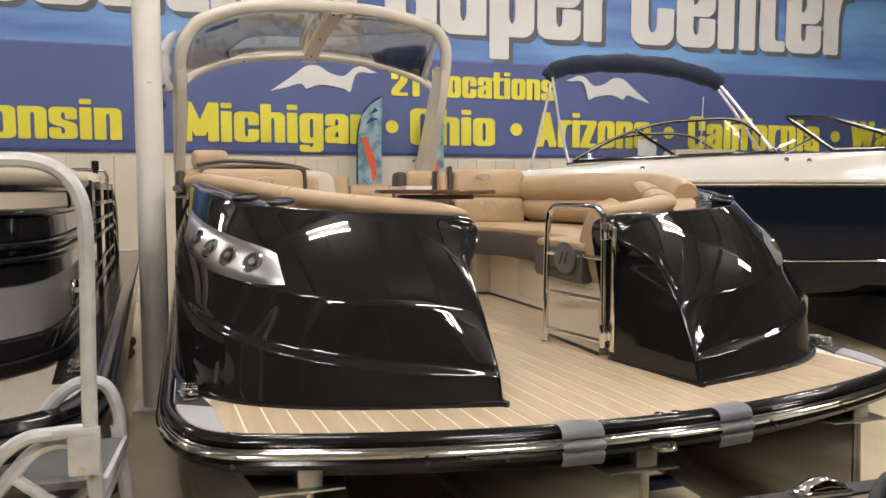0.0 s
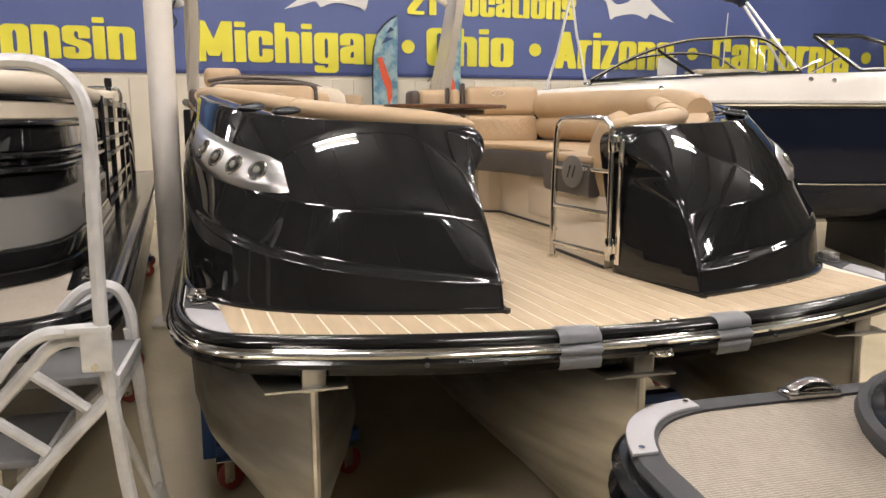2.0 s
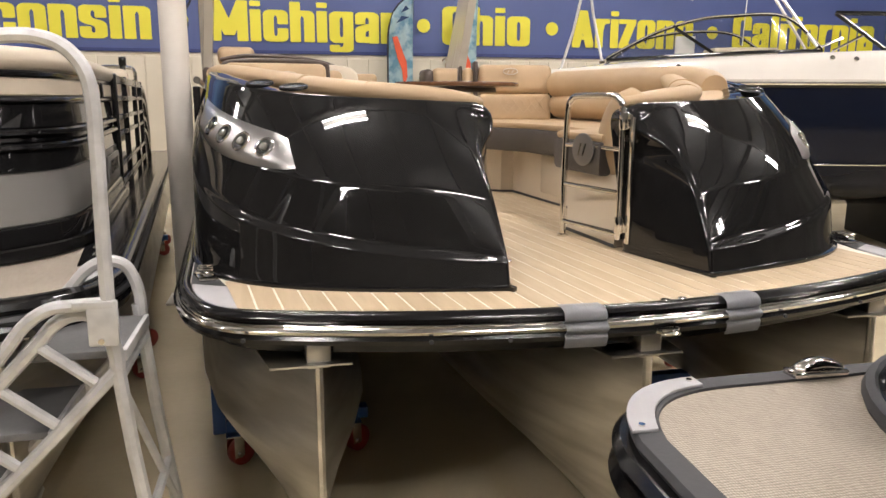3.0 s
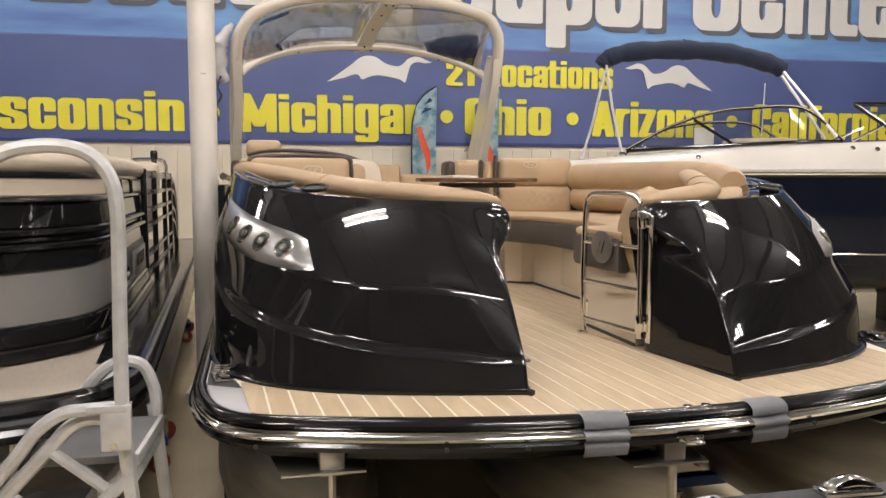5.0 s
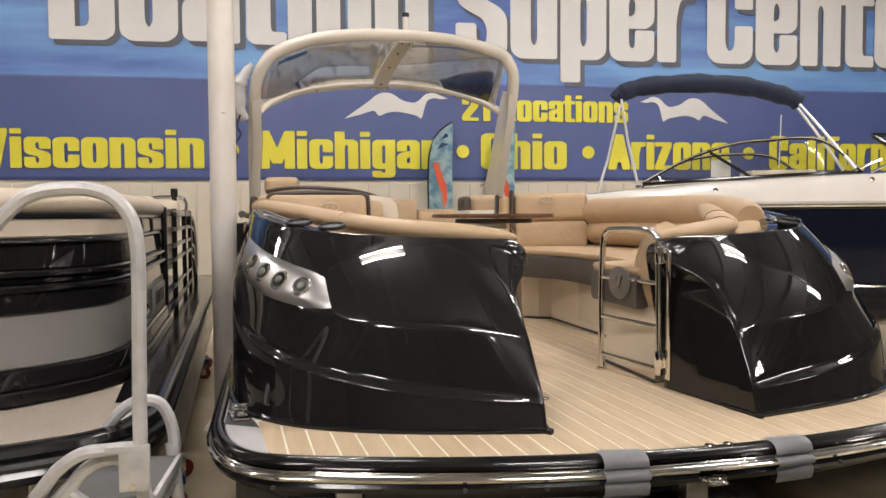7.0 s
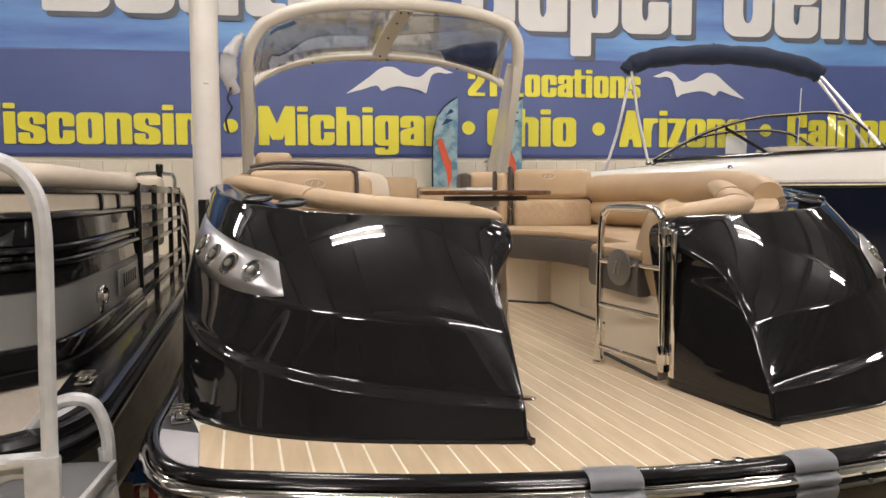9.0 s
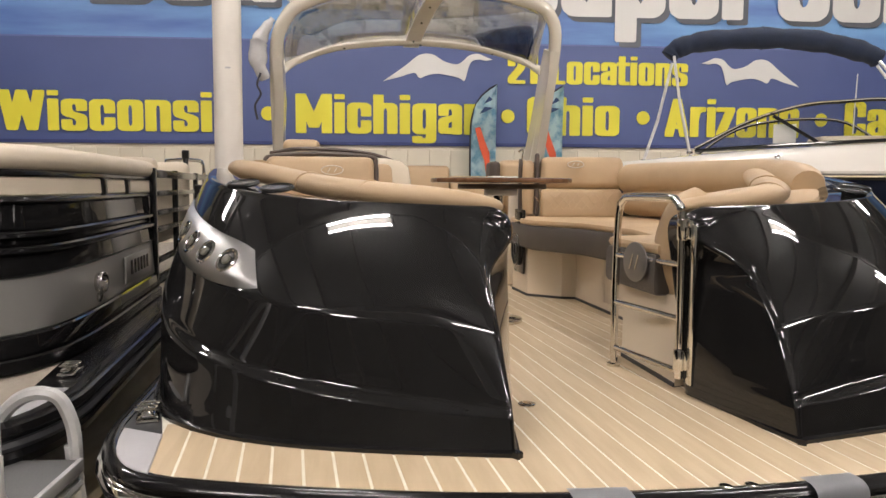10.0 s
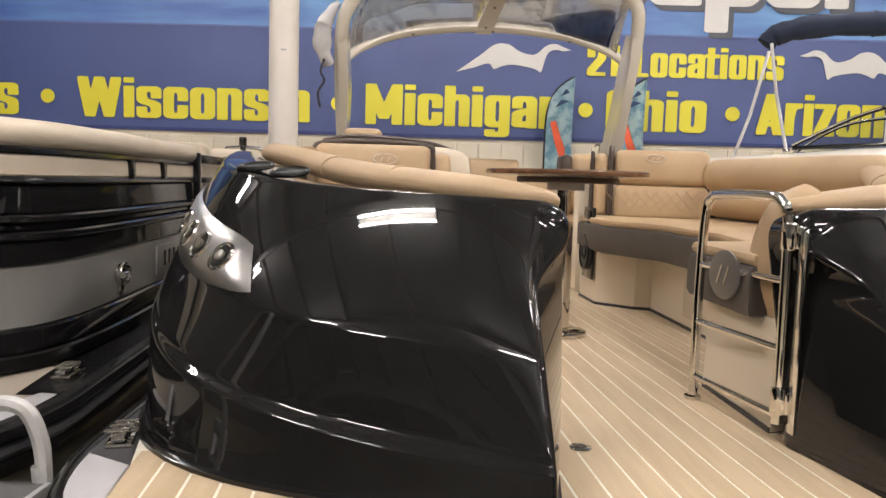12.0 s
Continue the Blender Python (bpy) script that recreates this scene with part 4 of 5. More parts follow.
# aft backrest: upper pillow and quilted lower part
bm = bmesh.new()
cushion(bm, (0.675, 2.85, 0.665), (0.47, 0.13, 0.185), 0.018, 0.04, rz(-14) @ rx(-5))
pil = part("backrest_pillow", bm, TAN, lounge)
badge(pil, (0.62, 2.772, 0.715), 0.045, rz(-14) @ rx(-5))
bm = bmesh.new()
cushion(bm, (0.67, 2.83, 0.485), (0.46, 0.13, 0.18), 0.016, 0.03, rz(-14) @ rx(-8))
low = part("backrest_lower", bm, TAN, lounge)
for k in range(9):
    for s_ in (-1, 1):
        a = Vector((-0.2 + k * 0.05, -0.086, -0.055))
        bm = bmesh.new()
        tube(bm, [a, a + Vector((s_ * 0.09, 0, 0.11))], 0.0018, 4)
        bmesh.ops.transform(bm, matrix=Matrix.Translation((0.67, 2.83, 0.50)) @ rz(-14) @ rx(-8), verts=bm.verts)
        part("quilt_seam", bm, TAN, low)
bm = bmesh.new()
cushion(bm, (0.437, 2.93, 0.60), (0.025, 0.17, 0.36), 0.004, 0.012, rz(-14))
part("dark_gusset", bm, TANDARK, lounge, "dark brown gusset")
bm = bmesh.new()
cushion(bm, (0.395, 2.96, 0.58), (0.06, 0.20, 0.32), 0.008, 0.028, rz(-14))
part("end_roll", bm, TAN, lounge)
bm = bmesh.new()
cushion(bm, (0.355, 2.99, 0.58), (0.02, 0.18, 0.34), 0.004, 0.009, rz(-14))
part("dark_gusset", bm, TANDARK, lounge, "dark brown gusset")
# side backrest
bm = bmesh.new()
tube(bm, smooth_path([(0.93, 2.74, 0.635), (1.0, 2.35, 0.635), (1.03, 1.9, 0.632), (1.03, 1.5, 0.625), (0.985, 1.25, 0.61), (0.93, 1.12, 0.595)], 6), 0.085, 16, 1.0, rfun=lambda f: 1 - 0.35 * f ** 3)
part("side_backrest", bm, TAN, lounge)
bm = bmesh.new()
tube(bm, smooth_path([(0.96, 2.74, 0.51), (1.02, 2.3, 0.51), (1.05, 1.8, 0.51), (1.03, 1.4, 0.51), (0.9, 1.08, 0.50), (0.6, 0.92, 0.49), (0.36, 0.84, 0.48)], 6), 0.095, 14, 0.9)
part("side_backrest_lower", bm, TAN, lounge)
bm = bmesh.new()
tube(bm, smooth_path([(0.35, 0.76, 0.555), (0.305, 0.765, 0.52), (0.285, 0.78, 0.45), (0.285, 0.80, 0.37), (0.305, 0.815, 0.29), (0.325, 0.82, 0.24)], 5), 0.085, 14, 0.62, up=(1, 0, 0), rfun=lambda f: 0.75 + 0.25 * math.sin(math.pi * f))
part("end_cushion", bm, TAN, lounge)
bm = bmesh.new()
box(bm, (0.284, 2.70, 0.29), (0.012, 0.20, 0.35), 0.005)
part("speaker_panel", bm, DARKBEZEL, lounge, "dark loudspeaker panel")
bm = bmesh.new()
cyl(bm, (0.274, 2.70, 0.245), 0.088, 0.02, 32, (-1, 0, 0), bevel=0.006)
sp = part("loudspeaker", bm, SPEAKER, lounge, "black loudspeaker grille")
bm = bmesh.new()
ring(bm, (0.262, 2.70, 0.245), 0.084, 0.007, (1, 0, 0), 28)
ring(bm, (0.262, 2.70, 0.245), 0.035, 0.005, (1, 0, 0), 20)
part("loudspeaker_ring", bm, DARKBEZEL, sp)
bm = bmesh.new()
box(bm, (0.274, 2.70, 0.405), (0.012, 0.12, 0.09), 0.004)
part("control_panel", bm, DARKBEZEL, lounge)

# chaise backrest to port, with its cream shell
chaise = thing("chaise_lounge", BOATM @ pose(0, 0, DECK), "tan chaise lounge with brown piping and a cream shell", "lounge")
bm = bmesh.new()
prism(bm, [(-1.15, 2.0), (-0.45, 2.0), (-0.32, 2.9), (-0.32, 3.2), (-1.15, 3.2)], 0.003, 0.40, 0.01)
part("base", bm, CREAM, chaise)
bm = bmesh.new()
cushion(bm, (-0.80, 2.45, 0.42), (0.66, 0.9, 0.10), 0.02, 0.04)
part("seat_cushion", bm, TAN, chaise)
bm = bmesh.new()
cushion(bm, (-0.805, 3.0, 0.60), (0.60, 0.13, 0.30), 0.02, 0.04, rx(-6))
bk = part("backrest", bm, TAN, chaise)
badge(bk, (-0.74, 2.902, 0.675), 0.06, rx(-6))
bm = bmesh.new()
tube(bm, smooth_path([(-0.495, 2.975, 0.46), (-0.492, 2.99, 0.6), (-0.494, 3.0, 0.71), (-0.525, 3.0, 0.752), (-0.8, 3.005, 0.768), (-1.08, 3.0, 0.752), (-1.112, 2.99, 0.70)], 5), 0.014, 8)
part("piping", bm, TANDARK, bk)
bm = bmesh.new()
cushion(bm, (-0.455, 3.05, 0.585), (0.10, 0.12, 0.26), 0.012, 0.035, rx(-6))
part("side_cushion", bm, TAN, chaise)
bm = bmesh.new()
prism(bm, [(-0.43, 0.30), (-0.30, 0.30), (-0.285, 0.62), (-0.30, 0.70), (-0.34, 0.735), (-0.43, 0.75), (-0.55, 0.755), (-0.55, 0.72)], -0.08, 0.08, 0.02)
bmesh.ops.transform(bm, matrix=Matrix.Translation((0, 3.12, 0)) @ rx(90), verts=bm.verts)
part("shell", bm, CREAM, chaise, "cream moulded shell")

# helm: dark-topped console and chair further aft
helm = thing("helm_console", BOATM @ pose(0, 0, DECK), "helm console with a dark curved cowl", "console")
bm = bmesh.new()
prism(bm, [(-1.1, 3.4), (-0.45, 3.4), (-0.4, 3.55), (-0.45, 3.8), (-1.1, 3.8)], 0.003, 0.72, 0.02)
part("body", bm, CREAM, helm)
bm = bmesh.new()
tube(bm, smooth_path([(-1.12, 3.5, 0.79), (-0.95, 3.45, 0.815), (-0.7, 3.42, 0.808), (-0.5, 3.42, 0.785), (-0.36, 3.46, 0.745)], 6), 0.028, 10, 0.5)
part("cowl", bm, TANDARK, helm, "dark brown cowl")


def chair(x, y, w, top, name_label, head=True, turn=0):
    e = thing("captain_chair", BOATM @ pose(x, y, DECK, 0, 0, turn), name_label, "chair", "captain chairs")
    bm = bmesh.new()
    cyl(bm, (0, 0, 0.2), 0.05, 0.4, 20)
    part("post", bm, CHROME, e)
    bm = bmesh.new()
    cushion(bm, (0, 0.05, 0.46), (w, 0.48, 0.12), 0.02, 0.05)
    part("seat", bm, TAN, e)
    h = top - DECK
    b = h - 0.16 if head else h
    bm = bmesh.new()
    cushion(bm, (0, -0.2, (0.5 + b) / 2), (w, 0.12, b - 0.5), 0.02, 0.045, rx(6))
    part("backrest", bm, TAN, e)
    if head:
        bm = bmesh.new()
        cushion(bm, (0, -0.22, h - 0.08), (w * 0.72, 0.12, 0.16), 0.012, 0.05)
        part("headrest", bm, TAN, e)
    for s_ in (-1, 1):
        bm = bmesh.new()
        cushion(bm, (s_ * (w / 2 + 0.03), -0.16, (0.5 + b) / 2), (0.07, 0.2, b - 0.52), 0.01, 0.03)
        part("side_wing", bm, TANDARK, e, "dark brown side wing")
    return e


chair(-1.0, 5.25, 0.42, 1.87, "tan helm chair with a headrest and brown wings")
chair(0.60, 4.35, 0.25, 1.685, "tan companion chair with dark brown wings", head=False)
rear = thing("rear_bench", BOATM @ pose(0, 0, DECK), "tan rear bench with a stepped backrest", "bench")
bm = bmesh.new()
prism(bm, [(-0.35, 5.6), (0.95, 5.6), (0.95, 6.1), (-0.35, 6.1)], 0.003, 0.42, 0.01)
part("base", bm, CREAM, rear)
bm = bmesh.new()
cushion(bm, (0.11, 5.8, 0.60), (0.48, 0.16, 0.37), 0.02, 0.04)
part("backrest", bm, TAN, rear)
bm = bmesh.new()
cushion(bm, (0.62, 5.82, 0.52), (0.54, 0.16, 0.34), 0.02, 0.04)
part("low_backrest", bm, TAN, rear)
galley = thing("cabinet", BOATM @ pose(0, 0, DECK), "cream moulded cabinet with a pale top", "cabinet")
bm = bmesh.new()
prism(bm, [(0.29, 3.0), (0.36, 3.0), (0.9, 3.35), (0.9, 3.75), (0.29, 3.75)], 0.003, 0.62, 0.015)
part("body", bm, CREAM, galley)
bm = bmesh.new()
prism(bm, [(0.25, 3.3), (0.92, 3.3), (0.92, 3.8), (0.25, 3.8)], 0.625, 0.655, 0.01)
part("worktop", bm, WHITEGEL, galley)

# arch with smoked roof panels
arch = part("arch", (lambda b: (tube(b, smooth_path([(-1.25, 6.25, 1.45), (-1.255, 6.0, 1.85), (-1.24, 5.6, 2.45), (-1.215, 5.42, 2.74), (-1.14, 5.38, 2.92), (-1.0, 5.37, 3.05), (-0.60, 5.37, 3.185), (0.0, 5.37, 3.235), (0.63, 5.37, 3.215), (1.08, 5.37, 3.12), (1.21, 5.38, 3.02), (1.27, 5.42, 2.85), (1.275, 5.6, 2.45), (1.265, 6.0, 1.85), (1.25, 6.25, 1.45)], 6), 0.057, 14), b)[1])(bmesh.new()), ARCH, boat, "cream painted tube arch")
for s_ in (-1, 1):
    # broad lower legs and corner gussets
    bm = bmesh.new()
    rows = []
    for y, z, d in ((6.3, 1.42, 0.27), (6.05, 1.85, 0.23), (5.8, 2.25, 0.19), (5.62, 2.55, 0.18), (5.52, 2.75, 0.12)):
        rows.append([(s_ * ((1.262 if s_ > 0 else 1.25 - 0.035 * (z > 2)) + w), y + d * v, z + 0.3 * d * v) for w, v in ((-0.04, -0.9), (0.04, -0.9), (0.05, 0), (0.04, 0.9), (-0.04, 0.9), (-0.05, 0))])
    loft(bm, rows)
    part("leg", bm, ARCH, arch)
bm = bmesh.new()
tube(bm, smooth_path([(-1.22, 5.75, 2.52), (-1.08, 5.95, 2.66), (-0.7, 6.08, 2.82), (0.0, 6.12, 2.90), (0.7, 6.08, 2.85), (1.1, 5.95, 2.72), (1.25, 5.75, 2.58)], 6), 0.055, 12, 0.7)
part("rear_hoop", bm, ARCH, arch)
fr = smooth_path([(-1.13, 5.40, 2.90), (-0.99, 5.4, 3.025), (-0.60, 5.4, 3.165), (0.0, 5.4, 3.21), (0.63, 5.4, 3.19), (1.08, 5.4, 3.1), (1.2, 5.4, 3.0)], 6)
re = smooth_path([(-1.2, 5.80, 2.58), (-1.08, 5.93, 2.66), (-0.63, 6.06, 2.84), (0.0, 6.10, 2.90), (0.63, 6.06, 2.86), (1.08, 5.93, 2.72), (1.2, 5.8, 2.6)], 6)
n = len(fr)
for a0, a1 in ((1, n // 2), (n // 2, n - 2)):
    bm = bmesh.new()
    rows = [[fr[i].lerp(re[i], k / 6) + Vector((0, 0, 0.05 * math.sin(math.pi * k / 6))) for k in range(7)] for i in range(a0, a1 + 1)]
    loft(bm, rows, closed=False)
    bmesh.ops.solidify(bm, geom=bm.faces[:], thickness=0.004)
    o = part("roof_panel", bm, SMOKED, arch, "smoked see-through roof panel")
    o.visible_shadow = False
bm = bmesh.new()
rows = []
for k in range(9):
    p = Vector((0.19, 5.36, 3.21)).lerp(Vector((0.02, 6.14, 2.885)), k / 8) + Vector((0, 0, 0.05 * math.sin(math.pi * k / 8) - 0.025))
    rows.append([(p.x - 0.075, p.y, p.z - 0.012), (p.x + 0.075, p.y, p.z - 0.012), (p.x + 0.075, p.y, p.z + 0.012), (p.x - 0.075, p.y, p.z + 0.012)])
loft(bm, rows)
strut = part("centre_strut", bm, ARCH, arch)
for k, dx in ((0.04, -0.035), (0.04, 0.035), (0.3, 0.0), (0.6, 0.0), (0.9, 0.0)):
    bm = bmesh.new()
    p = Vector((0.19 + dx, 5.36, 3.172)).lerp(Vector((0.02 + dx, 6.14, 2.845)), k) + Vector((0, 0, 0.05 * math.sin(math.pi * k) - 0.002))
    cyl(bm, p, 0.010, 0.01, 12, (0, 0.39, 0.92))
    part("bolt", bm, DARKBEZEL, strut)
for i in range(5, n - 4, 7):
    bm = bmesh.new()
    cyl(bm, re[i] + Vector((0, -0.02, -0.04)), 0.012, 0.01, 10)
    part("bolt", bm, DARKBEZEL, arch)
bm = bmesh.new()
cyl(bm, (0.18, 5.37, 3.33), 0.03, 0.16, 16, bevel=0.004)
al = part("anchor_light", bm, WHITEGEL, arch)
bm = bmesh.new()
cyl(bm, (0.18, 5.37, 3.43), 0.034, 0.04, 16, bevel=0.006)
part("lamp_cap", bm, DARKBEZEL, al)
bm = bmesh.new()
tube(bm, smooth_path([(-1.33, 5.5, 2.42), (-1.38, 5.45, 2.55), (-1.37, 5.42, 2.72), (-1.30, 5.4, 2.85), (-1.25, 5.4, 2.92)], 5), 0.075, 12, 0.8, rfun=lambda f: 0.45 + 0.6 * math.sin(math.pi * min(1, f + 0.1)) + 0.08 * math.sin(f * 25))
bg = part("wrapped_horn", bm, BAGWHITE, arch, "clear-wrapped speaker bag tied to the arch")
bm = bmesh.new()
tube(bm, smooth_path([(-1.36, 5.42, 2.46), (-1.39, 5.42, 2.36), (-1.36, 5.42, 2.28), (-1.41, 5.42, 2.18), (-1.39, 5.42, 2.06)], 5), 0.010, 6)
part("cord", bm, BLACKROPE, bg)
for s_ in (-1, 1):
    bm = bmesh.new()
    tube(bm, smooth_path([(s_ * 1.12, 6.0, 1.6), (s_ * 1.12, 5.98, 1.78), (s_ * 1.10, 5.9, 1.85), (s_ * 1.05, 5.85, 1.83)], 5), 0.010, 8)
    part("grab_hook", bm, CHROME, arch)


# ---- neighbouring pontoon boat with a black fence ----
boat2 = thing("pontoon_boat", pose(-2.69, 0.15, 0, 0, 0, 6.5), "black and silver pontoon boat with beige seats on dollies", "boat")
pontoon(0.93, 0.25, parent=boat2)
pontoon(-0.93, 0.25, parent=boat2)
bm = bmesh.new()
prism(bm, rim_line, 0.79, 0.876)
deck2 = part("deck", bm, WOVEN, boat2, "tan woven vinyl deck", smooth=False)
for nm, prof, m in (("bumper_top", [(-0.035, 0.884), (0.0, 0.886), (0.022, 0.878), (0.03, 0.86), (0.022, 0.845), (-0.035, 0.845)], BLACKTRIM), ("rub_strip", [(0.0, 0.844), (0.03, 0.842), (0.036, 0.83), (0.03, 0.818), (0.0, 0.816)], DARKRUB), ("bumper_bottom", [(-0.03, 0.815), (0.026, 0.815), (0.034, 0.80), (0.026, 0.775), (-0.03, 0.77)], BLACKTRIM)):
    bm = bmesh.new()
    sweep(bm, rim_line, prof)
    part(nm, bm, m, boat2)
for sgn in (-1, 1):
    ol = [(1.10, 0.25)] + bez((1.10, 0.25), (1.225, 0.30), (1.25, 0.60), 7) + [(1.16, 0.62), (1.11, 0.45)]
    bm = bmesh.new()
    prism(bm, [(sgn * x, y) for x, y in ol], 0.872, 0.884, 0.003)
    part("corner_plate", bm, GREYPLATE, boat2)
    bm = bmesh.new()
    prism(bm, [(sgn * x, y) for x, y in ((1.10, 0.62), (1.26, 0.62), (1.26, 6.4), (1.08, 6.4), (1.08, 1.0))], 0.872, 0.88)
    part("side_strip", bm, BLACKTRIM, boat2, smooth=False)
    bm = bmesh.new()
    box(bm, (sgn * 1.16, 0.80, 0.888), (0.055, 0.11, 0.012), 0.005)
    box(bm, (sgn * 1.16, 0.80, 0.902), (0.03, 0.12, 0.014), 0.006)
    for dy in (-0.03, 0.0, 0.03):
        box(bm, (sgn * 1.16, 0.80 + dy, 0.912), (0.05, 0.012, 0.008), 0.003)
    part("cleat", bm, CHROME, boat2)
fence_half = smooth_path([(0.0, 0.40, 0), (0.5, 0.49, 0), (0.80, 0.645, 0), (0.95, 0.765, 0), (1.05, 0.9, 0), (1.10, 1.1, 0), (1.12, 1.5, 0), (1.12, 2.0, 0), (1.12, 2.6, 0)], 4)
fence_line = [(-p.x, p.y) for p in fence_half[::-1]] + [(p.x, p.y) for p in fence_half[1:]]


def lean(z):
    return -0.03 - (z - 0.9) * 0.06


def band(name, z0, z1, m, out=0.0, label=""):
    bm = bmesh.new()
    e = 0.006
    sweep(bm, fence_line, [(lean(z0) - 0.03, z0), (lean(z0) + out, z0), (lean(z0) + out + e, z0 + 0.006), (lean(z1) + out + e, z1 - 0.006), (lean(z1) + out, z1), (lean(z1) - 0.03, z1)])
    return part(name, bm, m, boat2, label)


band("kick_panel", 0.882, 0.93, BLACKTRIM, 0.03)
band("lower_band", 0.93, 1.0, BLACK, 0.012)
band("silver_band", 1.0, 1.185, SILVERPANEL, 0.0, "silver fence band")
band("black_band", 1.185, 1.26, BLACK, 0.008)
band("rib", 1.26, 1.285, BLACKTRIM, 0.026)
band("groove", 1.285, 1.31, BLACKTRIM, 0.0)
band("rib", 1.31, 1.335, BLACKTRIM, 0.026)
band("upper_band", 1.335, 1.425, BLACK, 0.004)
band("rail", 1.425, 1.447, BLACKTRIM, 0.02)
band("beige_band", 1.447, 1.512, BEIGEV, 0.012, "beige vinyl behind the top rail")
band("top_rail", 1.512, 1.536, BLACKTRIM, 0.018)
bm = bmesh.new()
tube(bm, [(p[0] * 0.91, p[1] + 0.09, 1.570) for p in fence_line], 0.075, 14, 0.68)
part("bolster", bm, BEIGEV, boat2, "beige vinyl rolled bolster")
# open railing along the side
for sgn in (-1, 1):
    for y in (1.62, 2.05):
        bm = bmesh.new()
        box(bm, (sgn * 1.075, y, 1.479), (0.024, 0.055, 0.066), 0.003)
        part("rail_post", bm, BLACKTRIM, boat2)
    bm = bmesh.new()
    cushion(bm, (sgn * 0.97, 3.2, 1.34), (0.12, 2.4, 0.44), 0.01, 0.04)
    part("seat_back", bm, BEIGEV, boat2)
    for z, w in ((0.95, 0.045), (1.06, 0.03), (1.235, 0.03), (1.33, 0.03), (1.44, 0.03), (1.55, 0.045)):
        bm = bmesh.new()
        box(bm, (sgn * 1.09, 3.8, z), (0.03, 2.4, w), 0.005)
        part("side_rail", bm, BLACKTRIM, boat2)
    for y in (2.62, 3.35, 4.3, 5.0):
        bm = bmesh.new()
        box(bm, (sgn * 1.09, y, 1.23), (0.034, 0.045, 0.70), 0.005)
        part("side_post", bm, BLACKTRIM, boat2)
    bm = bmesh.new()
    box(bm, (sgn * 1.098, 2.15, 1.095), (0.012, 0.56, 0.125), 0.004)
    np_ = part("name_plate", bm, SILVERPANEL, boat2)
    for k in range(6):
        bm = bmesh.new()
        box(bm, (sgn * 1.104, 1.98 + 0.07 * k, 1.10), (0.006, 0.038, 0.066), 0.001)
        part("plate_bar", bm, DARKBEZEL, np_)
    for z in (1.09, 1.2, 1.36, 1.46):
        bm = bmesh.new()
        tube(bm, smooth_path([(sgn * 1.09, 5.0, z + 0.08), (sgn * 1.09, 5.4, z + 0.04), (sgn * 1.09, 5.7, z - 0.12), (sgn * 1.09, 5.85, z - 0.34)], 5), 0.02, 8)
        part("curved_rail", bm, BLACKTRIM, boat2)
    p = Vector((sgn * 1.10, 1.43, 1.098))
    bm = bmesh.new()
    cyl(bm, p, 0.040, 0.022, 24, (sgn, -0.12, 0), bevel=0.005)
    ring(bm, p + Vector((sgn * 0.014, 0, 0)), 0.036, 0.007, (sgn, -0.12, 0))
    cyl(bm, p + Vector((0, -0.005, -0.06)), 0.02, 0.018, 20, (sgn, -0.12, 0), bevel=0.004)
    cyl(bm, p + Vector((sgn * 0.02, -0.03, 0.0)), 0.012, 0.03, 10, (0, 1, 0))
    part("side_light", bm, CHROME, boat2, "chrome side light")
for x, w, z in ((0.72, 0.5, 1.655), (0.95, 0.24, 1.645)):
    bm = bmesh.new()
    cushion(bm, (x, 3.4 if x < 0.9 else 4.1, z - 0.12), (w, 0.16, 0.26), 0.015, 0.045)
    part("seat_top", bm, BEIGEV, boat2)
bm = bmesh.new()
cushion(bm, (-0.55, 2.6, 1.58), (0.5, 0.16, 0.32), 0.015, 0.045)
part("seat_top", bm, BEIGEV, boat2)
bm = bmesh.new()
tube(bm, smooth_path([(0.75, 5.0, 1.45), (0.75, 5.0, 1.66), (0.80, 5.0, 1.70), (1.0, 5.0, 1.70), (1.06, 5.0, 1.66), (1.06, 5.0, 1.45)], 5), 0.016, 8)
part("grab_rail", bm, CHROME, boat2)
bm = bmesh.new()
cyl(bm, (1.02, 4.3, 1.63), 0.02, 0.12, 12, bevel=0.004)
cyl(bm, (1.02, 4.3, 1.72), 0.028, 0.07, 12, bevel=0.008)
part("pole_light", bm, DARKBEZEL, boat2)

# ---- rolling step ladder of square aluminium tube ----
ladder = thing("step_ladder", pose(0, 0, 0), "silver aluminium boarding ladder with grey treads and handrail", "ladder")


def bar(name, pts, r=0.02, m=LADDER, parent=None, smooth_n=0, sides=4, flat=1.0):
    bm = bmesh.new()
    if smooth_n:
        pts = smooth_path(pts, smooth_n)
    # square tube
    tube(bm, pts, r * 1.02, 8, flat, up=(0, 1, 0))
    return part(name, bm, m, parent or ladder)


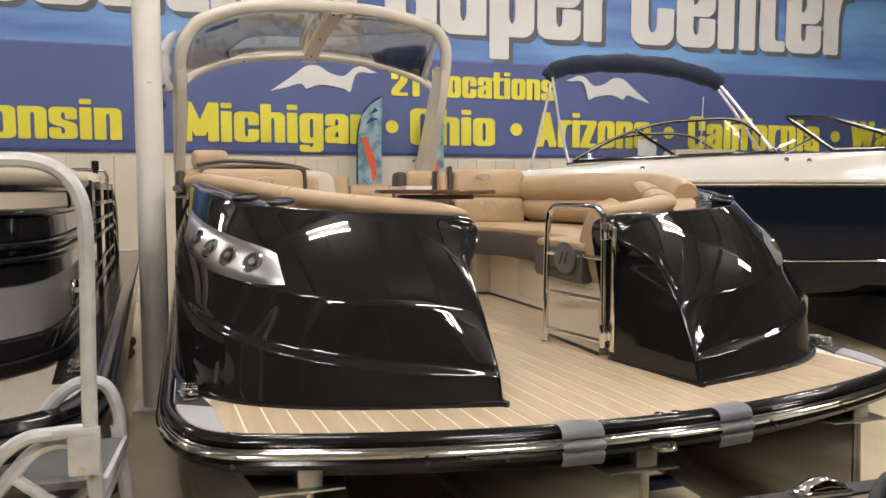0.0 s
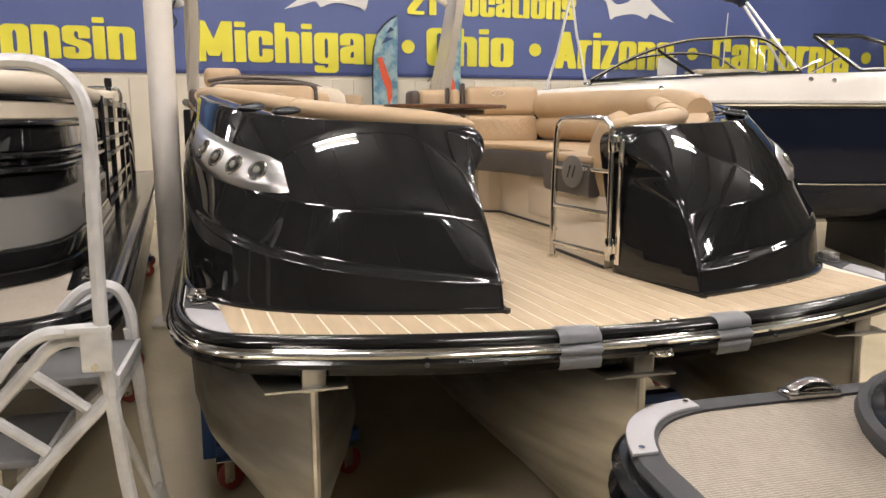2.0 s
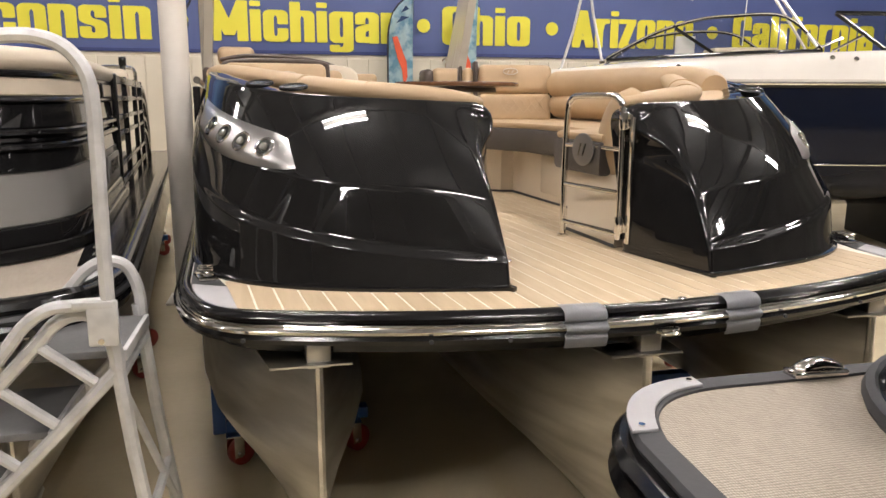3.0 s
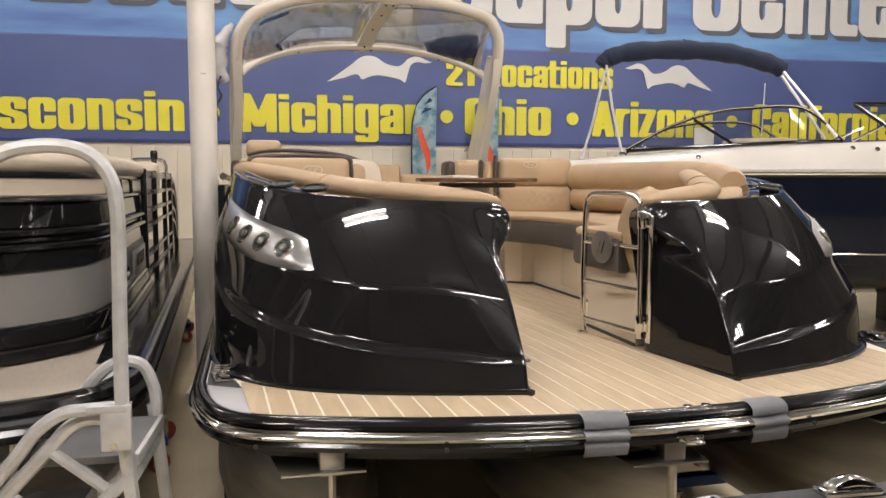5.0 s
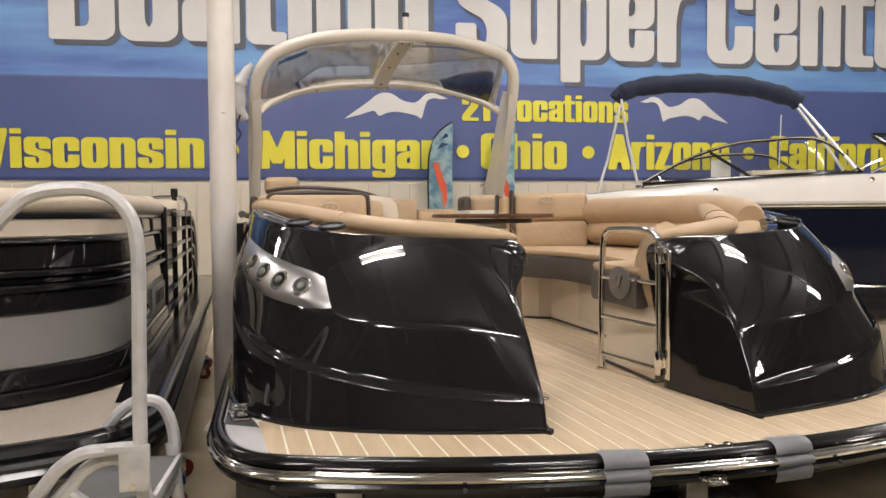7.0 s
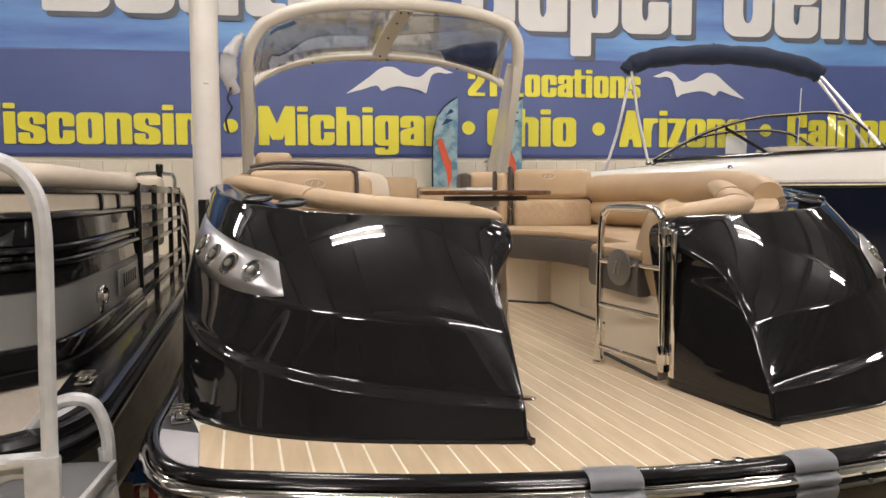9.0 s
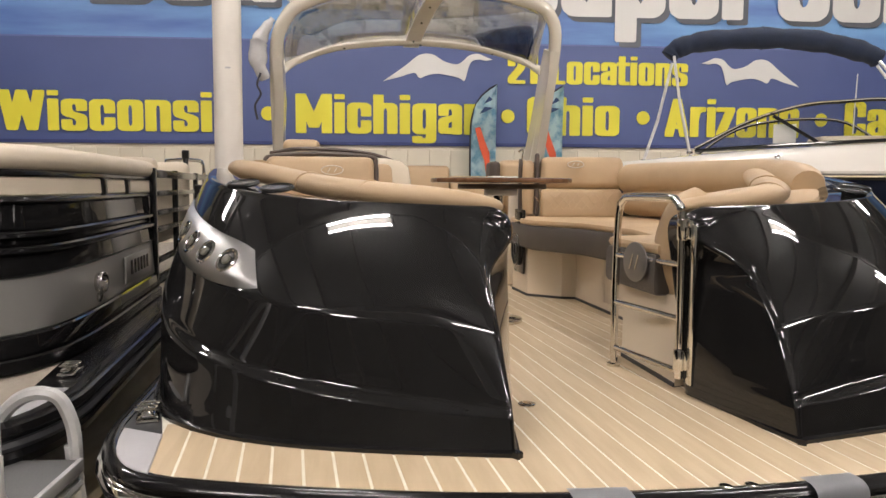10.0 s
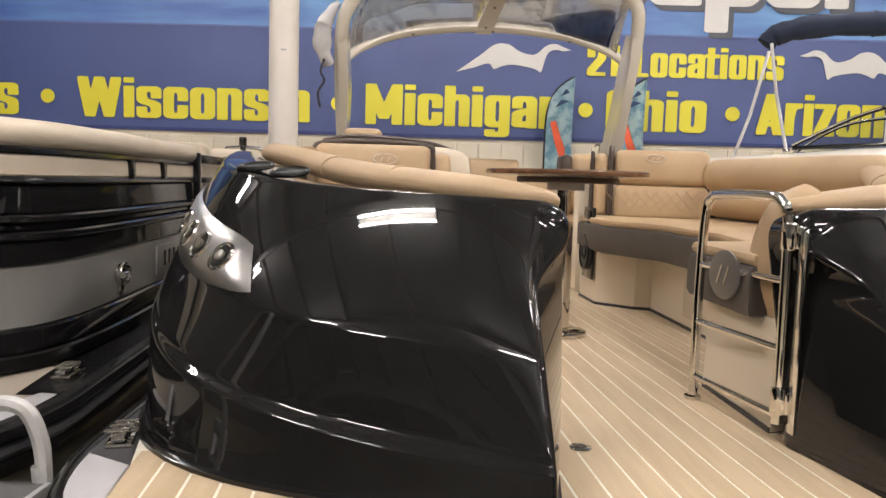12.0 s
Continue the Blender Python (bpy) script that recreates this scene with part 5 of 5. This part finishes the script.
for side, y in (("near", 0.21), ("far", 0.57)):
    # upper stringer ends in a rounded hoop
    up = [(-2.33, y, 0.05), (-1.95, y, 0.45), (-1.68, y, 0.735), (-1.60, y, 0.82), (-1.56, y, 0.865), (-1.52, y, 0.888), (-1.475, y, 0.89), (-1.44, y, 0.868), (-1.415, y, 0.80), (-1.41, y, 0.74)]
    if y > 0.3:
        up = [(q[0] - 0.0, q[1], q[2] + 0.065 * min(1, max(0, (q[2] - 0.6) / 0.2))) for q in up]
    s1 = bar("stringer", up, 0.018, smooth_n=4)
    bar("stringer", [(-2.12, y, 0.02), (-1.57, y, 0.57), (-1.405, y, 0.742)], 0.018)
    bar("front_leg", [(-1.42, y, 0.82), (-1.39, y, 0.50), (-1.33, y, 0.03)], 0.019)
    for k in range(5):
        u = k / 4
        a = Vector((-1.60, y, 0.812)).lerp(Vector((-2.02, y, 0.37)), u)
        bar("rung_brace", [a, a + Vector((0.13, 0, -0.11))], 0.015)
    bm = bmesh.new()
    cyl(bm, (-1.33, y, 0.02), 0.025, 0.04, 12)
    part("foot", bm, DARKRUB, ladder)
# treads
for k in range(4):
    bm = bmesh.new()
    x, z = -1.52 - 0.2 * k, 0.775 - 0.215 * k
    box(bm, (x, 0.39, z), (0.25, 0.34, 0.022), 0.004)
    part("tread", bm, GREYTREAD, ladder, "grey ribbed tread")
    for s_ in (-1, 1):
        bm = bmesh.new()
        box(bm, (x + s_ * 0.125, 0.39, z - 0.004), (0.014, 0.345, 0.032), 0.002)
        part("tread_edge", bm, LADDER, ladder)
bar("cross_bar", [(-1.36, 0.21, 0.30), (-1.36, 0.57, 0.30)], 0.014)
bar("cross_bar", [(-1.405, 0.21, 0.72), (-1.405, 0.57, 0.72)], 0.014)
bar("diagonal_brace", [(-1.40, 0.22, 0.66), (-1.345, 0.56, 0.16)], 0.012)
# handrail hoop with its bracket
hy = 0.185
bar("handrail", [(-1.418, hy, 0.86), (-1.416, hy, 1.1), (-1.412, hy, 1.33), (-1.413, hy, 1.44), (-1.425, hy, 1.507), (-1.46, hy, 1.557), (-1.51, hy, 1.582), (-1.58, hy, 1.587), (-1.66, hy, 1.572), (-1.72, hy, 1.525), (-1.80, hy, 1.43), (-1.95, hy, 1.28), (-2.15, hy, 1.05), (-2.28, hy, 0.9)], 0.018, smooth_n=4)
bar("handrail", [(-1.43, hy, 0.925), (-1.50, hy, 0.922), (-1.56, hy, 0.915), (-1.62, hy, 0.875), (-1.68, hy, 0.80), (-1.80, hy, 0.66), (-2.2, hy, 0.2)], 0.017, smooth_n=4)
bm = bmesh.new()
box(bm, (-1.43, hy - 0.01, 0.875), (0.075, 0.02, 0.12), 0.005)
box(bm, (-1.45, hy - 0.01, 0.925), (0.10, 0.024, 0.02), 0.005)
br = part("bracket", bm, LADDER, ladder)
bm = bmesh.new()
cyl(bm, (-1.435, hy - 0.023, 0.83), 0.008, 0.008, 12, (0, 1, 0))
part("bolt", bm, CHROME, br)

# ---- near pontoon boat: only a corner of its deck and a pod come into view ----
boat3 = thing("pontoon_boat", pose(-0.02, 0, 0), "dark pontoon boat with a grey woven deck on a stand", "boat")
Z3 = 0.87
corner = [(2.2, -0.452), (0.4, -0.467), (-0.07, -0.482)] + bez((-0.07, -0.482), (-0.32, -0.488), (-0.365, -0.73), 14) + [(-0.375, -0.98), (-0.375, -1.6), (-0.355, -3.2)]
edge3 = corner
bm = bmesh.new()
prism(bm, corner + [(2.2, -3.2)], Z3 - 0.08, Z3)
d3 = part("deck", bm, WOVEN, boat3, "grey-beige woven vinyl deck", smooth=False)
for nm, prof, m in (("edge_strip", [(-0.046, Z3 + 0.0015), (-0.046, Z3 + 0.006), (0.0, Z3 + 0.007), (0.008, Z3 - 0.004), (0.0, Z3 - 0.02), (-0.046, Z3 - 0.02)], DARKRUB), ("bumper_top", [(-0.02, Z3 - 0.015), (0.022, Z3 - 0.018), (0.036, Z3 - 0.035), (0.022, Z3 - 0.054), (-0.02, Z3 - 0.056)], BLACKTRIM), ("bumper_middle", [(-0.02, Z3 - 0.058), (0.026, Z3 - 0.06), (0.04, Z3 - 0.085), (0.028, Z3 - 0.11), (-0.02, Z3 - 0.112)], BLACKTRIM), ("bumper_bottom", [(-0.02, Z3 - 0.114), (0.012, Z3 - 0.114), (0.012, Z3 - 0.16), (-0.02, Z3 - 0.165)], BLACKTRIM)):
    bm = bmesh.new()
    sweep(bm, edge3, prof)
    part(nm, bm, m, boat3)
arc_o = bez((-0.13, -0.482), (-0.32, -0.49), (-0.368, -0.70), 12)
arc_i = bez((-0.13, -0.526), (-0.27, -0.538), (-0.318, -0.70), 12)
bm = bmesh.new()
prism(bm, [(-0.13, -0.482)] + arc_o + arc_i[::-1] + [(-0.13, -0.526)], Z3 + 0.006, Z3 + 0.013, 0.002)
cp = part("corner_plate", bm, GREYPLATE, boat3, "grey curved corner plate")
for x, y in ((-0.15, -0.505), (-0.343, -0.685)):
    bm = bmesh.new()
    cyl(bm, (x, y, Z3 + 0.0145), 0.006, 0.005, 12)
    part("screw", bm, CHROME, cp)
bm = bmesh.new()
tube(bm, smooth_path([(0.095, -0.505, Z3 + 0.018), (0.12, -0.505, Z3 + 0.026), (0.15, -0.505, Z3 + 0.030), (0.18, -0.505, Z3 + 0.025), (0.205, -0.505, Z3 + 0.016)], 4), 0.022, 12, 0.6, rfun=lambda f: 0.5 + 0.5 * math.sin(math.pi * f) ** 0.5)
box(bm, (0.145, -0.505, Z3 + 0.012), (0.13, 0.045, 0.014), 0.005)
part("cleat", bm, CHROME, boat3, "chrome cleat")
bm = bmesh.new()
rows = []
for r, z in ((0.535, Z3 + 0.003), (0.535, Z3 + 0.03), (0.50, Z3 + 0.045), (0.485, Z3 + 0.06), (0.49, Z3 + 0.13), (0.475, Z3 + 0.15), (0.495, Z3 + 0.17), (0.495, Z3 + 0.25), (0.47, Z3 + 0.27), (0.53, Z3 + 0.285), (0.535, Z3 + 0.36), (0.505, Z3 + 0.375), (0.53, Z3 + 0.39), (0.525, Z3 + 0.45), (0.47, Z3 + 0.57), (0.43, Z3 + 0.59)):
    rows.append([(0.585 + r * math.cos(a) * 1.0, -0.96 + r * math.sin(a) * 0.95, z) for a in (2 * math.pi * k / 48 for k in range(48))])
loft(bm, rows)
pd = part("bow_pod", bm, BLACKTRIM, boat3, "black ribbed pod")
bm = bmesh.new()
ring(bm, (0.585, -0.96, Z3 + 0.012), 0.525, 0.022, sides=48)
part("pod_foot", bm, DARKRUB, pd)
for x in (0.35, 1.6):
    bm = bmesh.new()
    tube(bm, [(x + 0.1, -0.75, 0.45), (x + 0.1, -3.1, 0.45)], 0.32, 24)
    part("pontoon", bm, ALU, boat3)

# ---- navy bowrider beside ----
bowrider = thing("runabout", pose(0.80, 4.60, 0, 0, 0, -15.0), "navy and white runabout with a folded navy bimini", "boat")


def hull_rows(zs):
    rows = []
    for lat, hw, keel in ((0.42, 1.15, 0.42), (1.5, 1.2, 0.40), (3.2, 1.2, 0.40), (4.6, 1.1, 0.42), (5.6, 0.8, 0.5), (6.3, 0.42, 0.65), (6.75, 0.06, 0.95)):
        rows.append([(lat, 1.2 + s_ * hw * f, z if f > 0.3 else keel) for s_, f, z in zs])
    return rows


bm = bmesh.new()
zs = [(-1, 1.0, 1.585), (-1, 1.0, 1.25), (-1, 0.99, 0.95), (-1, 0.93, 0.72), (-1, 0.8, 0.6), (1, 0.0, 0.4), (1, 0.8, 0.6), (1, 0.93, 0.72), (1, 0.99, 0.95), (1, 1.0, 1.25), (1, 1.0, 1.585)]
loft(bm, hull_rows(zs))
part("hull", bm, NAVYHULL, bowrider, "navy gelcoat hull")
bm = bmesh.new()
rows = []
for lat, hw, zt in ((0.41, 1.16, 1.68), (1.2, 1.2, 1.76), (1.6, 1.21, 1.79), (2.4, 1.21, 1.83), (3.2, 1.21, 1.86), (4.6, 1.11, 1.90), (5.6, 0.81, 1.9), (6.3, 0.43, 1.88), (6.78, 0.07, 1.85)):
    rows.append([(lat, 1.2 + s_ * hw * f, z) for s_, f, z in ((-1, 1.0, 1.585), (-1, 1.008, 1.62), (-1, 0.985, 1.67), (-1, 0.94, (zt + 1.66) / 2 + 0.02), (-1, 0.86, zt), (-1, 0.7, zt + 0.015), (1, 0.7, zt + 0.015), (1, 0.86, zt), (1, 0.94, (zt + 1.66) / 2 + 0.02), (1, 0.985, 1.67), (1, 1.008, 1.62), (1, 1.0, 1.585))])
loft(bm, rows)
part("deck", bm, WHITEGEL, bowrider, "white gelcoat deck")
for z, r, m, nm in ((1.585, 0.018, CHROME, "rub_rail"), (0.90, 0.008, CHROME, "hull_stripe")):
    bm = bmesh.new()
    f = 1.0 if z > 1 else 0.985
    tube(bm, [(lat, 1.2 - hw * f - 0.006, z) for lat, hw in ((0.75, 1.16), (1.5, 1.21), (3.2, 1.21), (4.6, 1.11), (5.6, 0.81), (6.3, 0.43), (6.75, 0.07))], r, 8)
    part(nm, bm, m, bowrider)
bm = bmesh.new()
tube(bm, [(lat, 1.2 - hw - 0.003, 1.565) for lat, hw in ((0.75, 1.15), (1.5, 1.2), (3.2, 1.2), (4.6, 1.1), (5.6, 0.8))], 0.016, 6)
part("dark_line", bm, BLACKTRIM, bowrider)
# windscreen: near side glass and far side glass with black frames
def screen(y, base, topl):
    b = smooth_path(base, 6)
    t = smooth_path(topl, 6)
    bm = bmesh.new()
    loft(bm, [[b[int(i * (len(b) - 1) / 19)], t[int(i * (len(t) - 1) / 19)]] for i in range(20)], closed=False)
    bmesh.ops.solidify(bm, geom=bm.faces[:], thickness=0.005)
    g = part("windscreen", bm, CLEAR, bowrider, "clear windscreen glass")
    g.visible_shadow = False
    bm = bmesh.new()
    tube(bm, t, 0.010, 8)
    part("top_frame", bm, BLACKTRIM, g)
    bm = bmesh.new()
    tube(bm, b, 0.015, 8)
    part("bottom_frame", bm, BLACKTRIM, g)
    bm = bmesh.new()
    tube(bm, [v + Vector((0, -0.006, 0.014)) for v in t], 0.007, 6)
    part("bright_edge", bm, CHROME, g)
    return g


g = screen(0.25, [(1.03, 0.22, 1.785), (1.6, 0.20, 1.82), (2.2, 0.22, 1.85), (2.7, 0.34, 1.875), (3.02, 0.55, 1.885)], [(1.03, 0.22, 1.795), (1.42, 0.24, 2.0), (1.78, 0.27, 2.12), (2.1, 0.3, 2.16), (2.62, 0.42, 2.165), (3.02, 0.55, 1.90)])
bm = bmesh.new()
tube(bm, [(1.62, 0.24, 2.06), (1.95, 0.22, 1.85)], 0.014, 8)
part("divider", bm, BLACKTRIM, g)
screen(1.9, [(1.3, 2.15, 1.81), (2.2, 2.15, 1.85), (3.0, 1.85, 1.885)], [(1.3, 2.15, 1.82), (1.8, 2.1, 2.12), (2.6, 2.0, 2.16), (3.0, 1.85, 1.90)])
bm = bmesh.new()
pts = [(3.22, 0.8, 2.245), (3.66, 0.8, 2.24), (4.30, 0.8, 2.06), (4.30, 0.8, 1.945), (3.68, 0.8, 1.93), (3.22, 0.8, 2.245)]
tube(bm, pts, 0.022, 8)
og = part("bow_screen_frame", bm, BLACKTRIM, bowrider, "black frame of the opened bow screen")
bm = bmesh.new()
a = [bm.verts.new(p) for p in pts[:-1]]
bm.faces.new(a)
bmesh.ops.solidify(bm, geom=bm.faces[:], thickness=0.005)
gl = part("bow_screen_glass", bm, CLEAR, og)
gl.visible_shadow = False
for a, b in (((2.95, 0.7, 1.88), (3.3, 0.8, 2.02)), ((3.2, 0.75, 1.9), (3.50, 0.8, 2.05))):
    bm = bmesh.new()
    tube(bm, [a, b], 0.012, 8)
    part("screen_stay", bm, CHROME, og)
bm = bmesh.new()
cushion(bm, (2.4, 0.9, 1.895), (0.6, 0.4, 0.06), 0.01, 0.025)
part("dash_pad", bm, BEIGEV, bowrider)
bm = bmesh.new()
box(bm, (1.72, 0.28, 1.92), (0.17, 0.004, 0.15), 0.001)
part("price_sheet", bm, PAPER, bowrider, "white paper sheet behind the glass")
# folded bimini on steel poles
bm = bmesh.new()
tube(bm, smooth_path([(0.86, 0.75, 2.62), (0.93, 0.75, 2.69), (1.15, 0.75, 2.745), (1.6, 0.75, 2.76), (2.05, 0.75, 2.72), (2.42, 0.75, 2.62), (2.55, 0.75, 2.55)], 8), 0.098, 14, 0.85, rfun=lambda f: 0.72 + 0.32 * math.sin(math.pi * f) ** 0.4 + 0.06 * math.sin(f * 41) + 0.04 * math.sin(f * 87))
bi = part("bimini_boot", bm, NAVYCLOTH, bowrider, "folded navy canvas bimini in its boot")
bm = bmesh.new()
ring(bm, (1.62, 0.75, 2.76), 0.094, 0.006, (1, 0, 0))
part("strap", bm, NAVYCLOTH, bi)
for nm, pts in (("pole", [(0.89, 0.6, 2.60), (0.93, 0.45, 2.2), (0.99, 0.2, 1.77)]), ("pole", [(0.88, 0.65, 2.55), (0.76, 0.5, 2.05), (0.64, 0.3, 1.71)]), ("pole", [(2.49, 0.7, 2.58), (2.66, 0.6, 2.33), (2.93, 0.45, 1.92)]), ("pole", [(2.52, 0.8, 2.55), (2.70, 0.8, 2.31), (2.97, 0.8, 1.92)]), ("strap", [(2.40, 0.8, 2.45), (2.385, 0.8, 1.95)])):
    bm = bmesh.new()
    tube(bm, pts, 0.013 if nm == "pole" else 0.005, 8)
    part("bimini_" + nm, bm, BRIGHT if nm == "pole" else PAPER, bowrider)
for p in ((0.99, 0.2, 1.765), (0.64, 0.3, 1.705)):
    bm = bmesh.new()
    cyl(bm, p, 0.025, 0.03, 12, bevel=0.005)
    part("deck_hinge", bm, CHROME, bowrider)
for x, z in ((1.62, 1.725), (2.9, 1.8), (3.1, 1.79)):
    bm = bmesh.new()
    cyl(bm, (x, 0.055, z), 0.022, 0.02, 14, (0, -1, 0.6), bevel=0.004)
    part("deck_fitting", bm, CHROME, bowrider)
# stand under the runabout
for x in (1.4, 4.2):
    bm = bmesh.new()
    box(bm, (x, 1.2, 0.25), (0.2, 1.7, 0.5), 0.01)
    part("cradle", bm, CRADLE, bowrider)

# ---- wheeled dollies under the pontoons ----
def dolly(m, group="boat dollies"):
    e = thing("boat_dolly", m, "blue steel boat dolly on red castors", "dolly", group)
    bm = bmesh.new()
    box(bm, (0, 0, 0.165), (0.46, 0.06, 0.05), 0.005)
    box(bm, (0, 0.5, 0.165), (0.46, 0.06, 0.05), 0.005)
    box(bm, (-0.2, 0.25, 0.165), (0.05, 0.5, 0.05), 0.005)
    box(bm, (0.2, 0.25, 0.165), (0.05, 0.5, 0.05), 0.005)
    part("frame", bm, BLUEPAINT, e)
    for x in (-0.235, 0.235):
        bm = bmesh.new()
        box(bm, (x * (1.24 if x < 0 else 1.0), 0.0, 0.29 if x < 0 else 0.21), (0.05, 0.07, 0.30 if x < 0 else 0.14), 0.006)
        box(bm, (x * 1.05, 0.0, 0.165), (0.11, 0.058, 0.048), 0.005)
        part("upright", bm, BLUEPAINT, e)
        for y in (-0.03, 0.5):
            bm = bmesh.new()
            ca, sa = math.cos(0.95), -math.sin(0.95)
            for d in (-0.028, 0.028):
                box(bm, (x + d * ca, y + d * sa, 0.09), (0.005, 0.045, 0.09), 0.002, rz(-54.4))
            box(bm, (x, y, 0.137), (0.07, 0.08, 0.006), 0.002)
            cyl(bm, (x, y, 0.055), 0.01, 0.075, 10, (ca, sa, 0))
            cs = part("castor_fork", bm, CHROME, e)
            bm = bmesh.new()
            cyl(bm, (x + 0.022, y + 0.012, 0.056), 0.055, 0.042, 24, (ca, sa, 0), bevel=0.008)
            part("wheel", bm, REDWHEEL, cs)
    return e


d0 = dolly(BOATM @ pose(-0.90, 1.18, 0))
for x, y, m in ((0.0, 3.9, BOATM), (0.93, 1.18, BOATM), (-0.90, 5.0, BOATM), (0.93, 5.0, BOATM), (0.93, 1.9, boat2.matrix_basis), (-0.93, 1.9, boat2.matrix_basis), (0.93, 5.2, boat2.matrix_basis)):
    copy_thing(d0, m @ pose(x, y, 0))
for x, y in ((0.45, -1.2), (1.7, -1.2), (0.45, -2.7), (1.7, -2.7)):
    copy_thing(d0, pose(x, y, 0))
